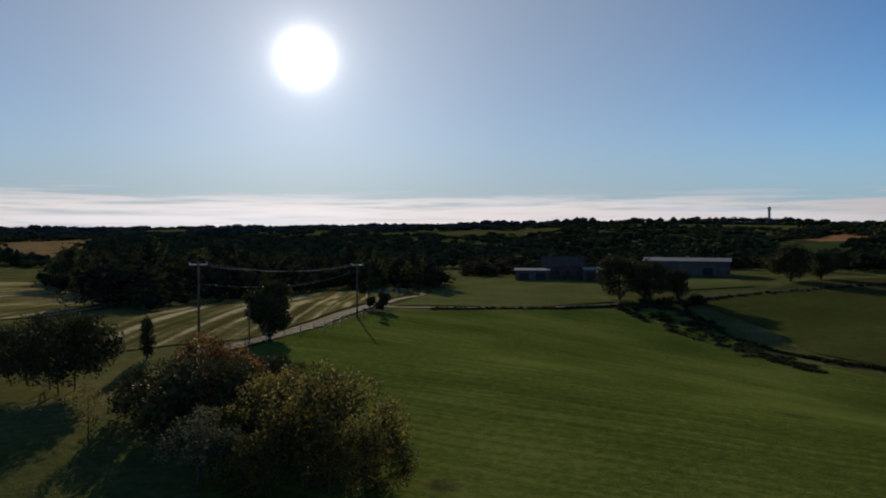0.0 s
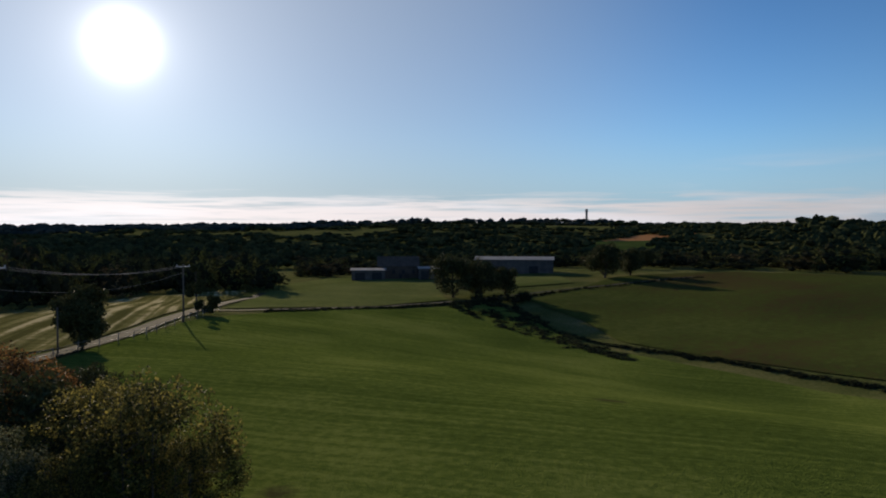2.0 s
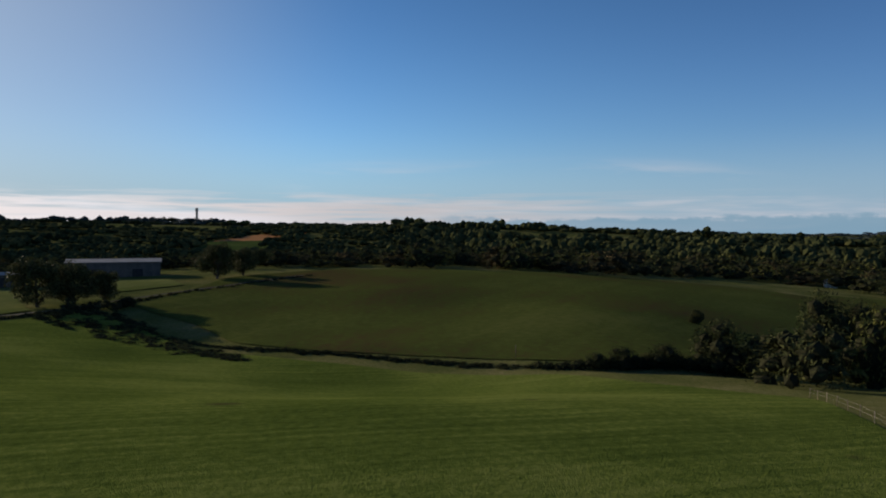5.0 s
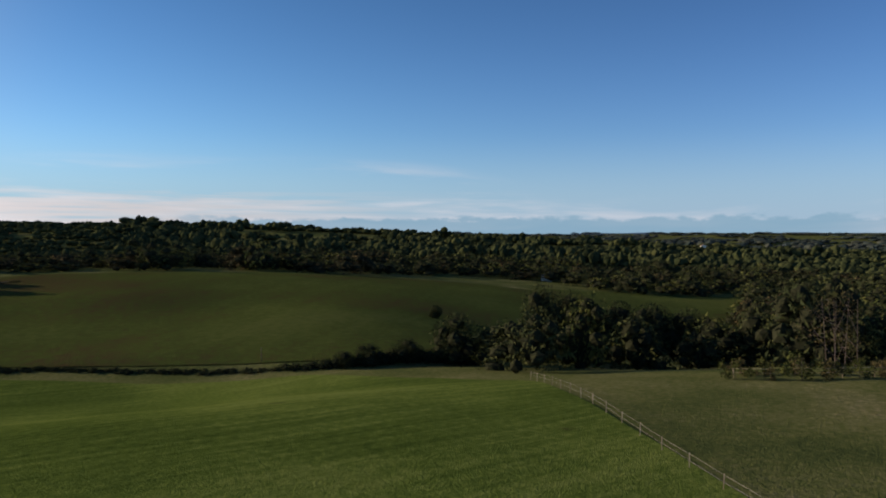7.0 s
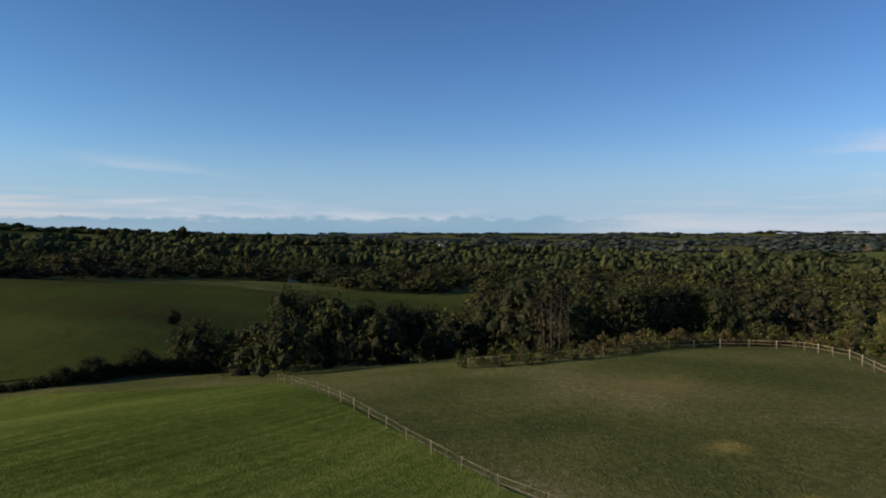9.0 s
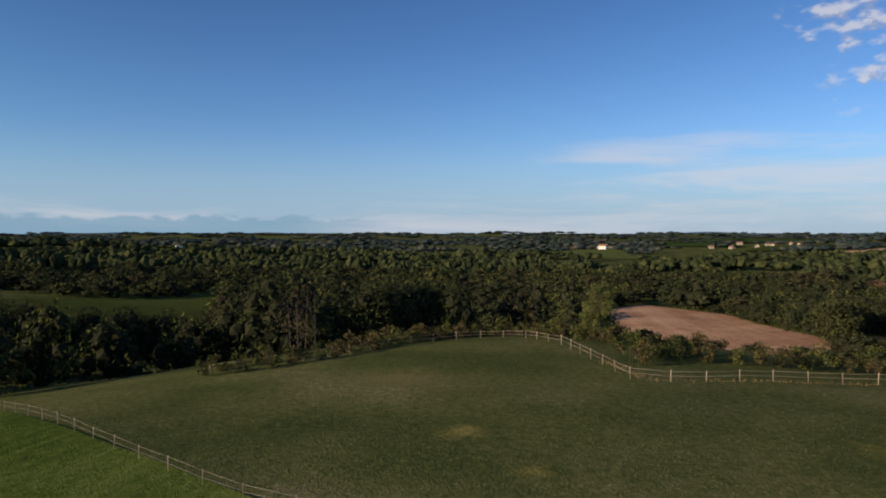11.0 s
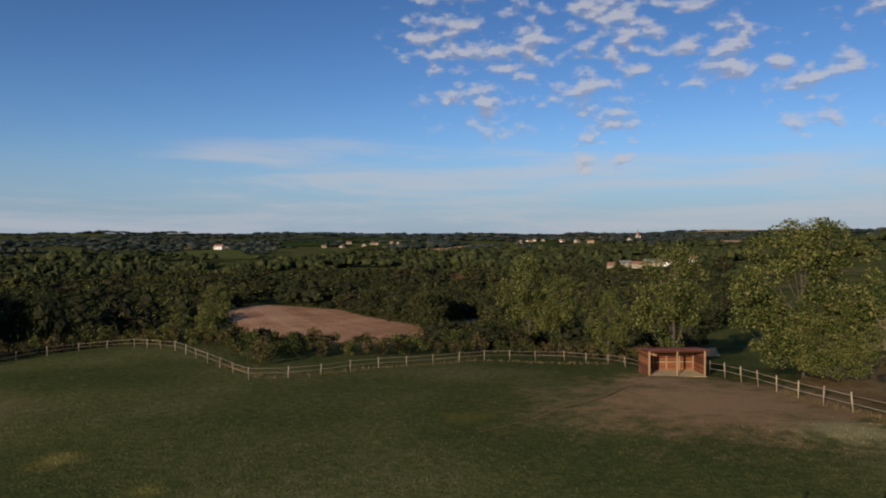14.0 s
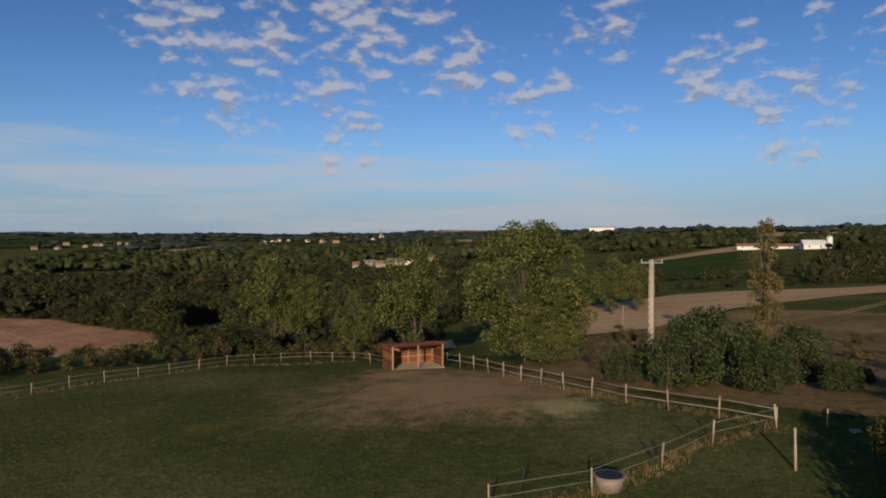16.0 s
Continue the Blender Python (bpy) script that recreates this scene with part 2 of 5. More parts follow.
MAT = {
    "pasture": material("rough_pasture", [(0.0, (0.041, 0.056, 0.019)), (0.45, (0.083, 0.092, 0.029)), (0.8, (0.126, 0.122, 0.048)), (1.0, (0.211, 0.175, 0.093))],
                        0.05, 1.6, 0.95, 1.0, 4.5, spec=0.0, relief=0.13,
                        spots=[(18, -50, 15, (0.42, 0.255, 0.135)), (9, -44, 3.5, (0.36, 0.31, 0.15)), (42, -14, 2.2, (0.24, 0.19, 0.06)), (33, -15, 1.2, (0.20, 0.17, 0.05)), (30, -36, 2.0, (0.13, 0.12, 0.03)),
                               (26, -59, 6, (0.42, 0.26, 0.14)), (61, -14, 6, (0.17, 0.14, 0.06))]),
    "sown": material("young_green_crop", [(0.0, (0.042, 0.064, 0.013)), (0.5, (0.083, 0.112, 0.022)), (1.0, (0.146, 0.168, 0.041))], 0.04, 1.6, 0.9, 1.0, 5.0,
                     streak=(-62, 1.5, 0.10), spec=0.0, relief=0.16, spots=[(25.4, 50.0, 1.6, (0.05, 0.05, 0.02)), (44.8, 11.5, 0.9, (0.04, 0.045, 0.015)), (46, 36, 0.8, (0.05, 0.055, 0.02)), (0, 31, 1.2, (0.05, 0.045, 0.02))]),
    "meadow": material("bright_meadow", [(0.0, (0.075, 0.095, 0.026)), (1.0, (0.140, 0.150, 0.052))], 0.05, 0.6, 0.9, 0.8, 2.0, spec=0.0, relief=0.2),
    "stubble": material("pale_stubble", [(0.0, (0.075, 0.072, 0.024)), (0.5, (0.135, 0.128, 0.046)), (0.8, (0.22, 0.19, 0.085)), (1.0, (0.42, 0.36, 0.20))], 0.06, 0.7, 0.9, 0.8, 3.0,
                        streak=(-4, 3.4, 0.42), spec=0.0, relief=0.15),
    "plough": material("ploughed_pink_brown_soil", [(0.0, (0.270, 0.140, 0.081)), (0.5, (0.432, 0.238, 0.140)), (1.0, (0.562, 0.346, 0.216))], 0.05, 0.6, 0.95, 1.0, 2.0,
                       streak=(112, 9.0, 0.10), spec=0.0, relief=0.2),
    "soil": material("orange_soil", [(0.0, (0.25, 0.12, 0.05)), (1.0, (0.36, 0.19, 0.09))], 0.02, 0.3, 0.95, 0.5, 2.0, spec=0.0),
    "dry": material("dry_beige_grass", [(0.0, (0.358, 0.226, 0.116)), (1.0, (0.560, 0.385, 0.215))], 0.03, 0.5, 0.95, 0.6, 2.0, streak=(80, 5.0, 0.14), spec=0.0),
    "rough": material("brown_rough_grass", [(0.0, (0.099, 0.077, 0.032)), (0.5, (0.212, 0.144, 0.068)), (1.0, (0.356, 0.251, 0.123))], 0.06, 1.2, 0.95, 1.0, 2.5, spec=0.0, relief=0.25),
    "scrub_leaf": material("brown_scrub_foliage", [(0.0, (0.041, 0.038, 0.016)), (0.5, (0.079, 0.070, 0.029)), (1.0, (0.144, 0.110, 0.048))], 0.5, 3.0, 0.7, 0.0, 8.0, leafy=0.2, spec=0.03, spread=0.5, island=True),
    # foliage with the blue-grey of distance haze mixed into its colour
    "hazed_leaf": material("haze_tinted_foliage", [(0.0, (0.024, 0.036, 0.036)), (0.5, (0.040, 0.052, 0.048)), (1.0, (0.066, 0.070, 0.056))], 0.012, 0.004, 0.9, 0.0, 4.0, leafy=0.1, spec=0.0, spread=0.3, island=True),
    "poplar_leaf": material("poplar_foliage", [(0.0, (0.08, 0.075, 0.03)), (0.5, (0.16, 0.13, 0.05)), (1.0, (0.30, 0.23, 0.09))], 0.6, 3.0, 0.6, 0.0, 8.0, leafy=0.3, spec=0.03, spread=0.4, island=True),
    "hill_grass": material("grazed_hill_grass", [(0.0, (0.060, 0.041, 0.020)), (0.22, (0.057, 0.052, 0.019)), (0.55, (0.053, 0.068, 0.017)), (1.0, (0.081, 0.091, 0.026))], 0.016, 0.5, 0.95, 0.8, 1.6,
                           streak=(75, 14.0, 0.05), spec=0.0, relief=0.2),
    "thicket_leaf": material("thicket_foliage", [(0.0, (0.019, 0.034, 0.011)), (0.5, (0.043, 0.062, 0.022)), (1.0, (0.108, 0.118, 0.048))], 0.6, 3.0, 0.6, 0.0, 8.0, leafy=0.2, spec=0.05, spread=0.5, island=True),
    "crop": material("dark_green_crop", [(0.0, (0.033, 0.055, 0.016)), (1.0, (0.061, 0.085, 0.026))], 0.03, 0.3, 0.9, 0.5, 2.0, spec=0.0),
    "track": material("stony_track", [(0.0, (0.032, 0.029, 0.018)), (1.0, (0.070, 0.062, 0.042))], 0.2, 2.0, 0.95, 0.6, 6.0, spec=0.02),
    "asphalt": material("worn_lane", [(0.0, (0.034, 0.034, 0.03)), (1.0, (0.065, 0.062, 0.052))], 0.2, 3.0, 0.9, 0.3, 20.0, spec=0.02),
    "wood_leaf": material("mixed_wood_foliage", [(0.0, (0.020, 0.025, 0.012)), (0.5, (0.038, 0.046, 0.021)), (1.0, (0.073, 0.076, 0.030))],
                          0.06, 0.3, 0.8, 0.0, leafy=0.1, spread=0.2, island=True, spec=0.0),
    "wood_olive": material("olive_wood_foliage", [(0.0, (0.033, 0.041, 0.016)), (0.5, (0.067, 0.075, 0.023)), (1.0, (0.129, 0.125, 0.040))],
                           0.06, 0.3, 0.8, 0.0, leafy=0.12, spread=0.2, island=True, spec=0.0),
    "wood_brown": material("browning_wood_foliage", [(0.0, (0.033, 0.030, 0.017)), (0.5, (0.063, 0.051, 0.027)), (1.0, (0.125, 0.090, 0.043))],
                           0.06, 0.3, 0.8, 0.0, leafy=0.1, spread=0.2, island=True, spec=0.0),
    # near-black: the shade inside the crowns is put into this colour
    "twigs": material("dark_crown_core", [(0.0, (0.016, 0.017, 0.010)), (1.0, (0.034, 0.035, 0.020))], 0.3, 2.0, 0.95, 0.0, spec=0.0),
    "oak_leaf": material("oak_foliage", [(0.0, (0.043, 0.058, 0.017)), (0.5, (0.095, 0.114, 0.033)), (0.85, (0.154, 0.165, 0.050)), (1.0, (0.250, 0.217, 0.080))], 0.5, 3.0, 0.6, 0.0, 8.0, leafy=0.3, spec=0.03, spread=0.4, island=True),
    "gold_leaf": material("yellowing_foliage", [(0.0, (0.031, 0.036, 0.014)), (0.5, (0.077, 0.074, 0.024)), (1.0, (0.207, 0.175, 0.045))], 0.6, 3.0, 0.6, 0.0, 8.0, leafy=0.45, spec=0.03, spread=0.5, island=True),
    "rust_leaf": material("rust_foliage", [(0.0, (0.034, 0.028, 0.016)), (0.5, (0.10, 0.060, 0.024)), (1.0, (0.26, 0.125, 0.040))], 0.6, 3.0, 0.6, 0.0, 8.0, leafy=0.3, spec=0.03, spread=0.5, island=True),
    "grey_leaf": material("grey_green_foliage", [(0.0, (0.046, 0.055, 0.026)), (0.5, (0.091, 0.101, 0.049)), (1.0, (0.195, 0.195, 0.111))], 0.6, 3.0, 0.8, 0.0, 8.0, leafy=0.3, spec=0.03, spread=0.5, island=True),
    "dark_leaf": material("dark_foliage", [(0.0, (0.030, 0.036, 0.015)), (1.0, (0.080, 0.082, 0.032))], 0.6, 3.0, 0.7, 0.0, 8.0, leafy=0.12, spec=0.03, spread=0.4, island=True),
    "bark": material("grey_brown_bark", [(0.0, (0.04, 0.031, 0.024)), (1.0, (0.115, 0.094, 0.075))], 0.8, 8.0, 0.95, 0.6, 12.0),
    "pale_bark": material("pale_dead_wood", [(0.0, (0.085, 0.062, 0.052)), (1.0, (0.17, 0.13, 0.11))], 0.8, 8.0, 0.95, 0.5, 12.0),
    "post": material("weathered_post_wood", [(0.0, (0.20, 0.15, 0.105)), (1.0, (0.40, 0.32, 0.24))], 1.5, 12.0, 0.9, 0.4, 30.0, spread=0.3),
    "grey_post": material("dark_utility_pole_wood", [(0.0, (0.06, 0.05, 0.04)), (1.0, (0.14, 0.115, 0.09))], 1.0, 10.0, 0.9, 0.4, 20.0),
    "concrete": material("cast_concrete", [(0.0, (0.28, 0.225, 0.175)), (1.0, (0.43, 0.355, 0.285))], 0.8, 6.0, 0.9, 0.3, 15.0),
    "steel": material("galvanised_steel", [(0.0, (0.35, 0.35, 0.35)), (1.0, (0.55, 0.55, 0.55))], 2.0, 12.0, 0.45, 0.1, 20.0, metal=0.8),
    "insulator": material("glazed_insulator", [(0.0, (0.45, 0.44, 0.42)), (1.0, (0.6, 0.6, 0.58))], 4.0, 20.0, 0.2, 0.0),
    "wire": material("aluminium_cable", [(0.0, (0.16, 0.15, 0.15)), (1.0, (0.24, 0.23, 0.22))], 1.0, 8.0, 0.9, 0.0, spec=0.1),
    "shed_wood": material("red_brown_boards", [(0.0, (0.085, 0.030, 0.016)), (0.5, (0.16, 0.055, 0.026)), (1.0, (0.25, 0.095, 0.042))], 0.8, 7.0, 0.8, 0.4, 18.0, spread=0.5),
    "shed_pale": material("pale_new_timber", [(0.0, (0.27, 0.16, 0.085)), (1.0, (0.40, 0.27, 0.16))], 1.2, 9.0, 0.8, 0.3, 18.0),
    "roof_red": material("dark_red_roofing", [(0.0, (0.13, 0.04, 0.035)), (1.0, (0.21, 0.075, 0.06))], 1.0, 7.0, 0.7, 0.3, 14.0),
    "straw": material("trodden_straw", [(0.0, (0.40, 0.30, 0.17)), (1.0, (0.62, 0.50, 0.32))], 1.5, 12.0, 0.95, 0.8, 20.0),
    "white_wall": material("white_render", [(0.0, (0.62, 0.60, 0.55)), (1.0, (0.80, 0.78, 0.74))], 0.3, 3.0, 0.9, 0.15, 8.0),
    "stone_wall": material("ochre_stone_wall", [(0.0, (0.26, 0.22, 0.17)), (1.0, (0.42, 0.36, 0.28))], 0.6, 4.0, 0.9, 0.5, 5.0),
    "tile": material("clay_roof_tiles", [(0.0, (0.22, 0.11, 0.07)), (1.0, (0.36, 0.19, 0.12))], 0.5, 4.0, 0.85, 0.5, 6.0),
    "sheet": material("weathered_metal_roof", [(0.0, (0.17, 0.165, 0.155)), (1.0, (0.29, 0.28, 0.265))], 0.3, 3.0, 0.75, 0.1, 6.0, spec=0.2),
    "cladding": material("dark_barn_cladding", [(0.0, (0.055, 0.05, 0.045)), (1.0, (0.12, 0.105, 0.09))], 0.5, 4.0, 0.8, 0.3, 6.0),
    "slate": material("dark_brown_roof", [(0.0, (0.06, 0.045, 0.035)), (1.0, (0.12, 0.09, 0.07))], 0.5, 4.0, 0.9, 0.4, 6.0, spec=0.1),
    "dark": material("dark_opening", [(0.0, (0.012, 0.012, 0.012)), (1.0, (0.03, 0.028, 0.026))], 1.0, 4.0, 0.6, 0.0),
    "tub": material("pale_plastic_tub", [(0.0, (0.209, 0.160, 0.135)), (1.0, (0.286, 0.225, 0.195))], 2.0, 10.0, 0.6, 0.1),
    "black_post": material("black_plastic_post", [(0.0, (0.012, 0.012, 0.014)), (1.0, (0.03, 0.03, 0.03))], 2.0, 10.0, 0.5, 0.0),
    "tape": material("pale_fence_tape", [(0.0, (0.240, 0.208, 0.168)), (1.0, (0.352, 0.312, 0.256))], 1.0, 10.0, 0.7, 0.0),
    # blue of the hazy distance, held in the ridge's own colour
    "far_ridge": material("haze_blue_ridge", [(0.0, (0.055, 0.085, 0.14)), (1.0, (0.085, 0.12, 0.18))], 0.004, 0.03, 1.0, 0.0, 1.0, spec=0.0),
}

# ---- mesh helpers ----


def part(name, data, mat, parent=None, label="", m=None):
    """Links a bmesh or mesh as one object under a thing or part."""
    if isinstance(data, bmesh.types.BMesh):
        me = bpy.data.meshes.new(name)
        data.to_mesh(me)
        data.free()
    else:
        me = data
    if mat is not None and not me.materials:
        me.materials.append(MAT[mat])
    ob = new(name, me)
    if parent is not None:
        ob.parent = parent
    if m is not None:
        ob.matrix_basis = m
    if label:
        ob["label"] = label
    return ob


def mesh_from(name, verts, faces, smooth=False):
    """A mesh from numpy arrays: verts n x 3, faces m x 3 or m x 4."""
    me = bpy.data.meshes.new(name)
    verts, faces = np.asarray(verts, np.float32), np.asarray(faces, np.int32)
    k = faces.shape[1]
    me.vertices.add(len(verts))
    me.vertices.foreach_set("co", verts.ravel())
    me.loops.add(faces.size)
    me.loops.foreach_set("vertex_index", faces.ravel())
    me.polygons.add(len(faces))
    me.polygons.foreach_set("loop_start", np.arange(0, faces.size, k, dtype=np.int32))
    me.polygons.foreach_set("use_smooth", np.full(len(faces), smooth))
    me.update(calc_edges=True)
    return me


def box(bm, x0, x1, y0, y1, z0, z1, bevel=0.0):
    made = bmesh.ops.create_cube(bm, size=1.0, matrix=Matrix.Translation(((x0 + x1) / 2, (y0 + y1) / 2, (z0 + z1) / 2)) @ Matrix.Diagonal((x1 - x0, y1 - y0, z1 - z0, 1)))
    if bevel:
        edges = {e for v in made["verts"] for e in v.link_edges}
        bmesh.ops.bevel(bm, geom=list(edges), offset=bevel, segments=1, affect="EDGES")
    return bm


def tube(bm, pts, radii, sides=7):
    """A tapered tube through pts."""
    rings = []
    for i, p in enumerate(pts):
        p = Vector(p)
        d = Vector(pts[min(i + 1, len(pts) - 1)]) - Vector(pts[max(i - 1, 0)])
        q = d.to_track_quat("Z", "Y") if d.length > 1e-6 else Euler((0, 0, 0)).to_quaternion()
        rings.append([bm.verts.new(p + q @ Vector((radii[i] * math.cos(2 * math.pi * k / sides), radii[i] * math.sin(2 * math.pi * k / sides), 0))) for k in range(sides)])
    for a, b in zip(rings, rings[1:]):
        for k in range(sides):
            bm.faces.new((a[k], a[(k + 1) % sides], b[(k + 1) % sides], b[k])).smooth = True
    bm.faces.new(rings[-1])
    bm.faces.new(rings[0][::-1])
    return bm


def empty(name, x, y, z, turn=0.0):
    e = new(name)
    e.matrix_basis = pose(x, y, z, 0, 0, turn)
    return e


# ---- the lie of the land: rings of soft hills (ring radius, hill radius, phase, heights in metres) ----
NEAR_HILLS = [
    (0, 45, 0, [-3.2]),
    (45, 34, 0, [1.5, 5.1, -0.5, -1.0, 5.7, 1.3, 1.8, 1.4]),
    (95, 48, 0.1, [10.4, -15.2, 14.1, -11.1, 18.2, 0.4, -2.7, 1.4, -1.6, 1.4, -1.5, 1.4, -1.0, -1.1]),
    (170, 80, 0.3, [6.2, -15.3, 13.0, -12.1, -6.8, 2.1, 0.8, 2.6, 0.2, 1.8, -2.0, 1.0, 2.7, -2.6])]
MIDDLE_HILLS = [
    (300, 140, 0, [-1.1, 9.3, 7.5, -7.6, 5.2, -5.2, -5.2, 3.6, 0.4, -0.7, -1.5, 7.2, -6.8]),
    (520, 260, 0.2, [-7.9, -12.3, -3.9, -9.6, -0.7, -8.5, 6.3, -4.3, 1.3, 0.5, -2.3, 0.7]),
    (950, 480, 0.1, [-11.5, 8.9, 8.2, -1.2, -14.3, -1.8, 6.2, -6.5, 3.3, 2.3, -10.5])]
FAR_HILLS = [
    (1800, 900, 0.2, [17.9, 18.2, -25.2, -9.3, -3.2, 17.4, -5.9, 2.8, -2.7, 2.3]),
    (3200, 1300, 0, [1.5, 6.4, -7.0, -0.2, -9.0, 8.2, 3.9, 4.7, 1.8, 11.4]),
    (4900, 1500, 0.1, [14.0, 14.3, 9.9, 14.3, 10.7, 12.3, 17.4, 11.0, 11.5, 9.5, 16.6])]
HILLS = []
for ring in NEAR_HILLS + MIDDLE_HILLS + FAR_HILLS:
    for k, up in enumerate(ring[3]):
        a = 360 * (k + ring[2]) / len(ring[3])
        HILLS.append((*bearing(a, ring[0]), ring[1], up))


HILLS += [(*bearing(25.5, 1950), 150, 14.0), (*bearing(13, 1250), 170, 9.0), (*bearing(47, 900), 190, 5.0), (*bearing(162.5, 3400), 260, 22.0), (*bearing(68, 86), 28, -1.0), (*bearing(42, 92), 19, -2.4),
          (*bearing(40, 215), 22, 1.3), (*bearing(47, 185), 18, -1.2), (*bearing(56, 172), 20, 1.1), (*bearing(33, 200), 16, -1.0), (*bearing(50, 230), 20, -0.9)]
GULLY = [(66, 180), (68, 160), (65, 129), (72, 110), (80, 88), (90, 62), (104, 42), (112, 20), (112, -10)]


def height(x, y):
    """Ground height at x, y (numbers or arrays)."""
    x, y = np.asarray(x, float), np.asarray(y, float)
    z = np.zeros(np.broadcast(x, y).shape)
    for hx, hy, s, up in HILLS:
        z += up * np.exp(-((x - hx) ** 2 + (y - hy) ** 2) / (2 * s * s))
    r = np.hypot(x, y)
    far = np.clip((r - 500) / 2500, 0, 1)
    z += far * (5 * np.sin(x / 190 + 1) * np.cos(y / 230) + 4 * np.sin(x / 97 + y / 131))
    near = np.clip((r - 15) / 40, 0, 1) * np.clip(1 - r / 400, 0, 1)
    z += near * (0.10 * np.sin(x / 3.1 + 0.7 * np.sin(y / 5.0)) * np.cos(y / 4.3) + 0.13 * np.sin(x / 11.0 + y / 8.0) + 0.16 * np.sin(x / 17.0 - y / 13.0 + 1.2 * np.sin(y / 21.0)))
    cut = np.full(z.shape, 1e9)
    for (x0, y0), (x1, y1) in zip(GULLY, GULLY[1:]):
        t = np.clip(((x - x0) * (x1 - x0) + (y - y0) * (y1 - y0)) / ((x1 - x0) ** 2 + (y1 - y0) ** 2), 0, 1)
        cut = np.minimum(cut, (x - x0 - t * (x1 - x0)) ** 2 + (y - y0 - t * (y1 - y0)) ** 2)
    z -= 1.3 * np.exp(-cut / 40.0)
    return z


def gz(x, y):
    return float(height(x, y))


def build_ground():
    n_a, radii = 500, np.concatenate([[0.004, 2.0], np.geomspace(6, 4950, 194)])
    a = np.linspace(0, 2 * math.pi, n_a, endpoint=False)
    x, y = np.outer(radii, np.sin(a)), np.outer(radii, np.cos(a))
    v = np.stack([x, y, height(x, y)], -1).reshape(-1, 3)
    i, j = np.meshgrid(np.arange(len(radii) - 1), np.arange(n_a), indexing="ij")
    f = np.stack([i * n_a + j, i * n_a + (j + 1) % n_a, (i + 1) * n_a + (j + 1) % n_a, (i + 1) * n_a + j], -1).reshape(-1, 4)[:, ::-1]
    ob = part("ground", mesh_from("ground", v, f, True), "pasture")
    tagged(ob, "rolling rough pasture with dry and trodden patches", "ground", kind="structure")


build_ground()


def along(pts, n, ease=True):
    """n points evenly spread along a polyline."""
    p = np.array(pts, float)
    s = np.concatenate([[0], np.cumsum(np.hypot(*np.diff(p, axis=0).T))])
    t = np.linspace(0, s[-1], n)
    q = np.stack([np.interp(t, s, p[:, 0]), np.interp(t, s, p[:, 1])], -1)
    if ease:
        for _ in range(2):
            q[1:-1] = 0.25 * q[:-2] + 0.5 * q[1:-1] + 0.25 * q[2:]
    return q


FIELDS = []


def field(name, near, far, mat, label, lift=0.05, n=60, m=40, clear=True, category="field"):
    """A sheet of farmland lying on the ground between a near and a far edge."""
    a, b = along(near, n), along(far, n)
    t = (np.linspace(0, 1, m) ** 1.3)[:, None, None]
    q = (a * (1 - t) + b * t).reshape(-1, 2)
    d = np.hypot(q[:, 0], q[:, 1])
    v = np.stack([q[:, 0], q[:, 1], height(q[:, 0], q[:, 1]) + lift + d * 0.0009], -1)
    i, j = np.meshgrid(np.arange(m - 1), np.arange(n - 1), indexing="ij")
    f = np.stack([i * n + j, i * n + j + 1, (i + 1) * n + j + 1, (i + 1) * n + j], -1).reshape(-1, 4)
    me = mesh_from(name, v, f, True)
    if me.polygons[len(f) // 2].normal.z < 0:
        me.flip_normals()
    if clear:
        FIELDS.append(np.concatenate([a, b[::-1]]))
    return tagged(part(name, me, mat), label, category, kind="structure")


def lane(name, pts, width, mat, label, lift=0.09):
    c = along(pts, 80)
    t = np.gradient(c, axis=0)
    nrm = np.stack([t[:, 1], -t[:, 0]], -1) / np.hypot(*t.T)[:, None] * width / 2
    return field(name, c - nrm, c + nrm, mat, label, lift, 80, 4, False, "track")


field("sown_field", [(-14, 40), (-9, 26), (0, 12), (4, 6), (10, 2), (20, -2), (32, -3)],
      [(-20, 66), (-17.5, 83), (-13, 108), (0, 139), (15, 158), (43, 176), (57, 184), (64, 165), (61, 130), (67, 110), (74, 86), (82, 60), (79, 48), (75, 31), (72, 22), (51, 10), (32, -2)],
      "sown", "bright green young crop with faint drill rows", n=160, m=80)
field("stubble_field", [(-34, 66), (-27, 72), (-21, 78), (-20, 88), (-17, 124), (-13, 160)], [(-42, 88), (-44, 112), (-41, 131), (-38, 176), (-26, 219), (-8, 225)],
      "stubble", "pale stubble field with swathes of straw")
field("pale_field", [(-70, 92), (-57, 104), (-59, 121)], [(-170, 262), (-153, 270), (-72, 148)], "stubble", "pale brown stubble beyond the garden trees")
field("ploughed_field", [(-290, 400), (-262, 480)], [(-524, 819), (-507, 1029)], "rough", "far dull brown ploughed field")
field("meadow", [(-10, 140), (0, 150), (32, 179), (47, 190)], [(-1, 249), (22, 300), (34, 280), (55, 246)], "meadow", "sunlit meadow below the farm")
field("meadow", [(70, 222), (103, 230)], [(88, 272), (108, 252)], "meadow", "short green meadow beside the barn")
field("ploughed_field", [(140, -84), (118, -92), (112, -108), (129, -136)], [(265, -156), (273, -179), (228, -186), (149, -156)],
      "plough", "pinkish brown ploughed field with wheel tracks")
field("grass_strip", [(128, -140), (123, -153)], [(148, -163), (146, -181)], "dry", "pale dry grass strip at the plough's end")
field("soil_field", [(302, -328), (313, -369)], [(398, -435), (395, -469)], "soil", "small orange field of bare soil")
field("green_field", [(429, -468), (420, -510)], [(486, -535), (471, -572)], "meadow", "narrow green field among woods")
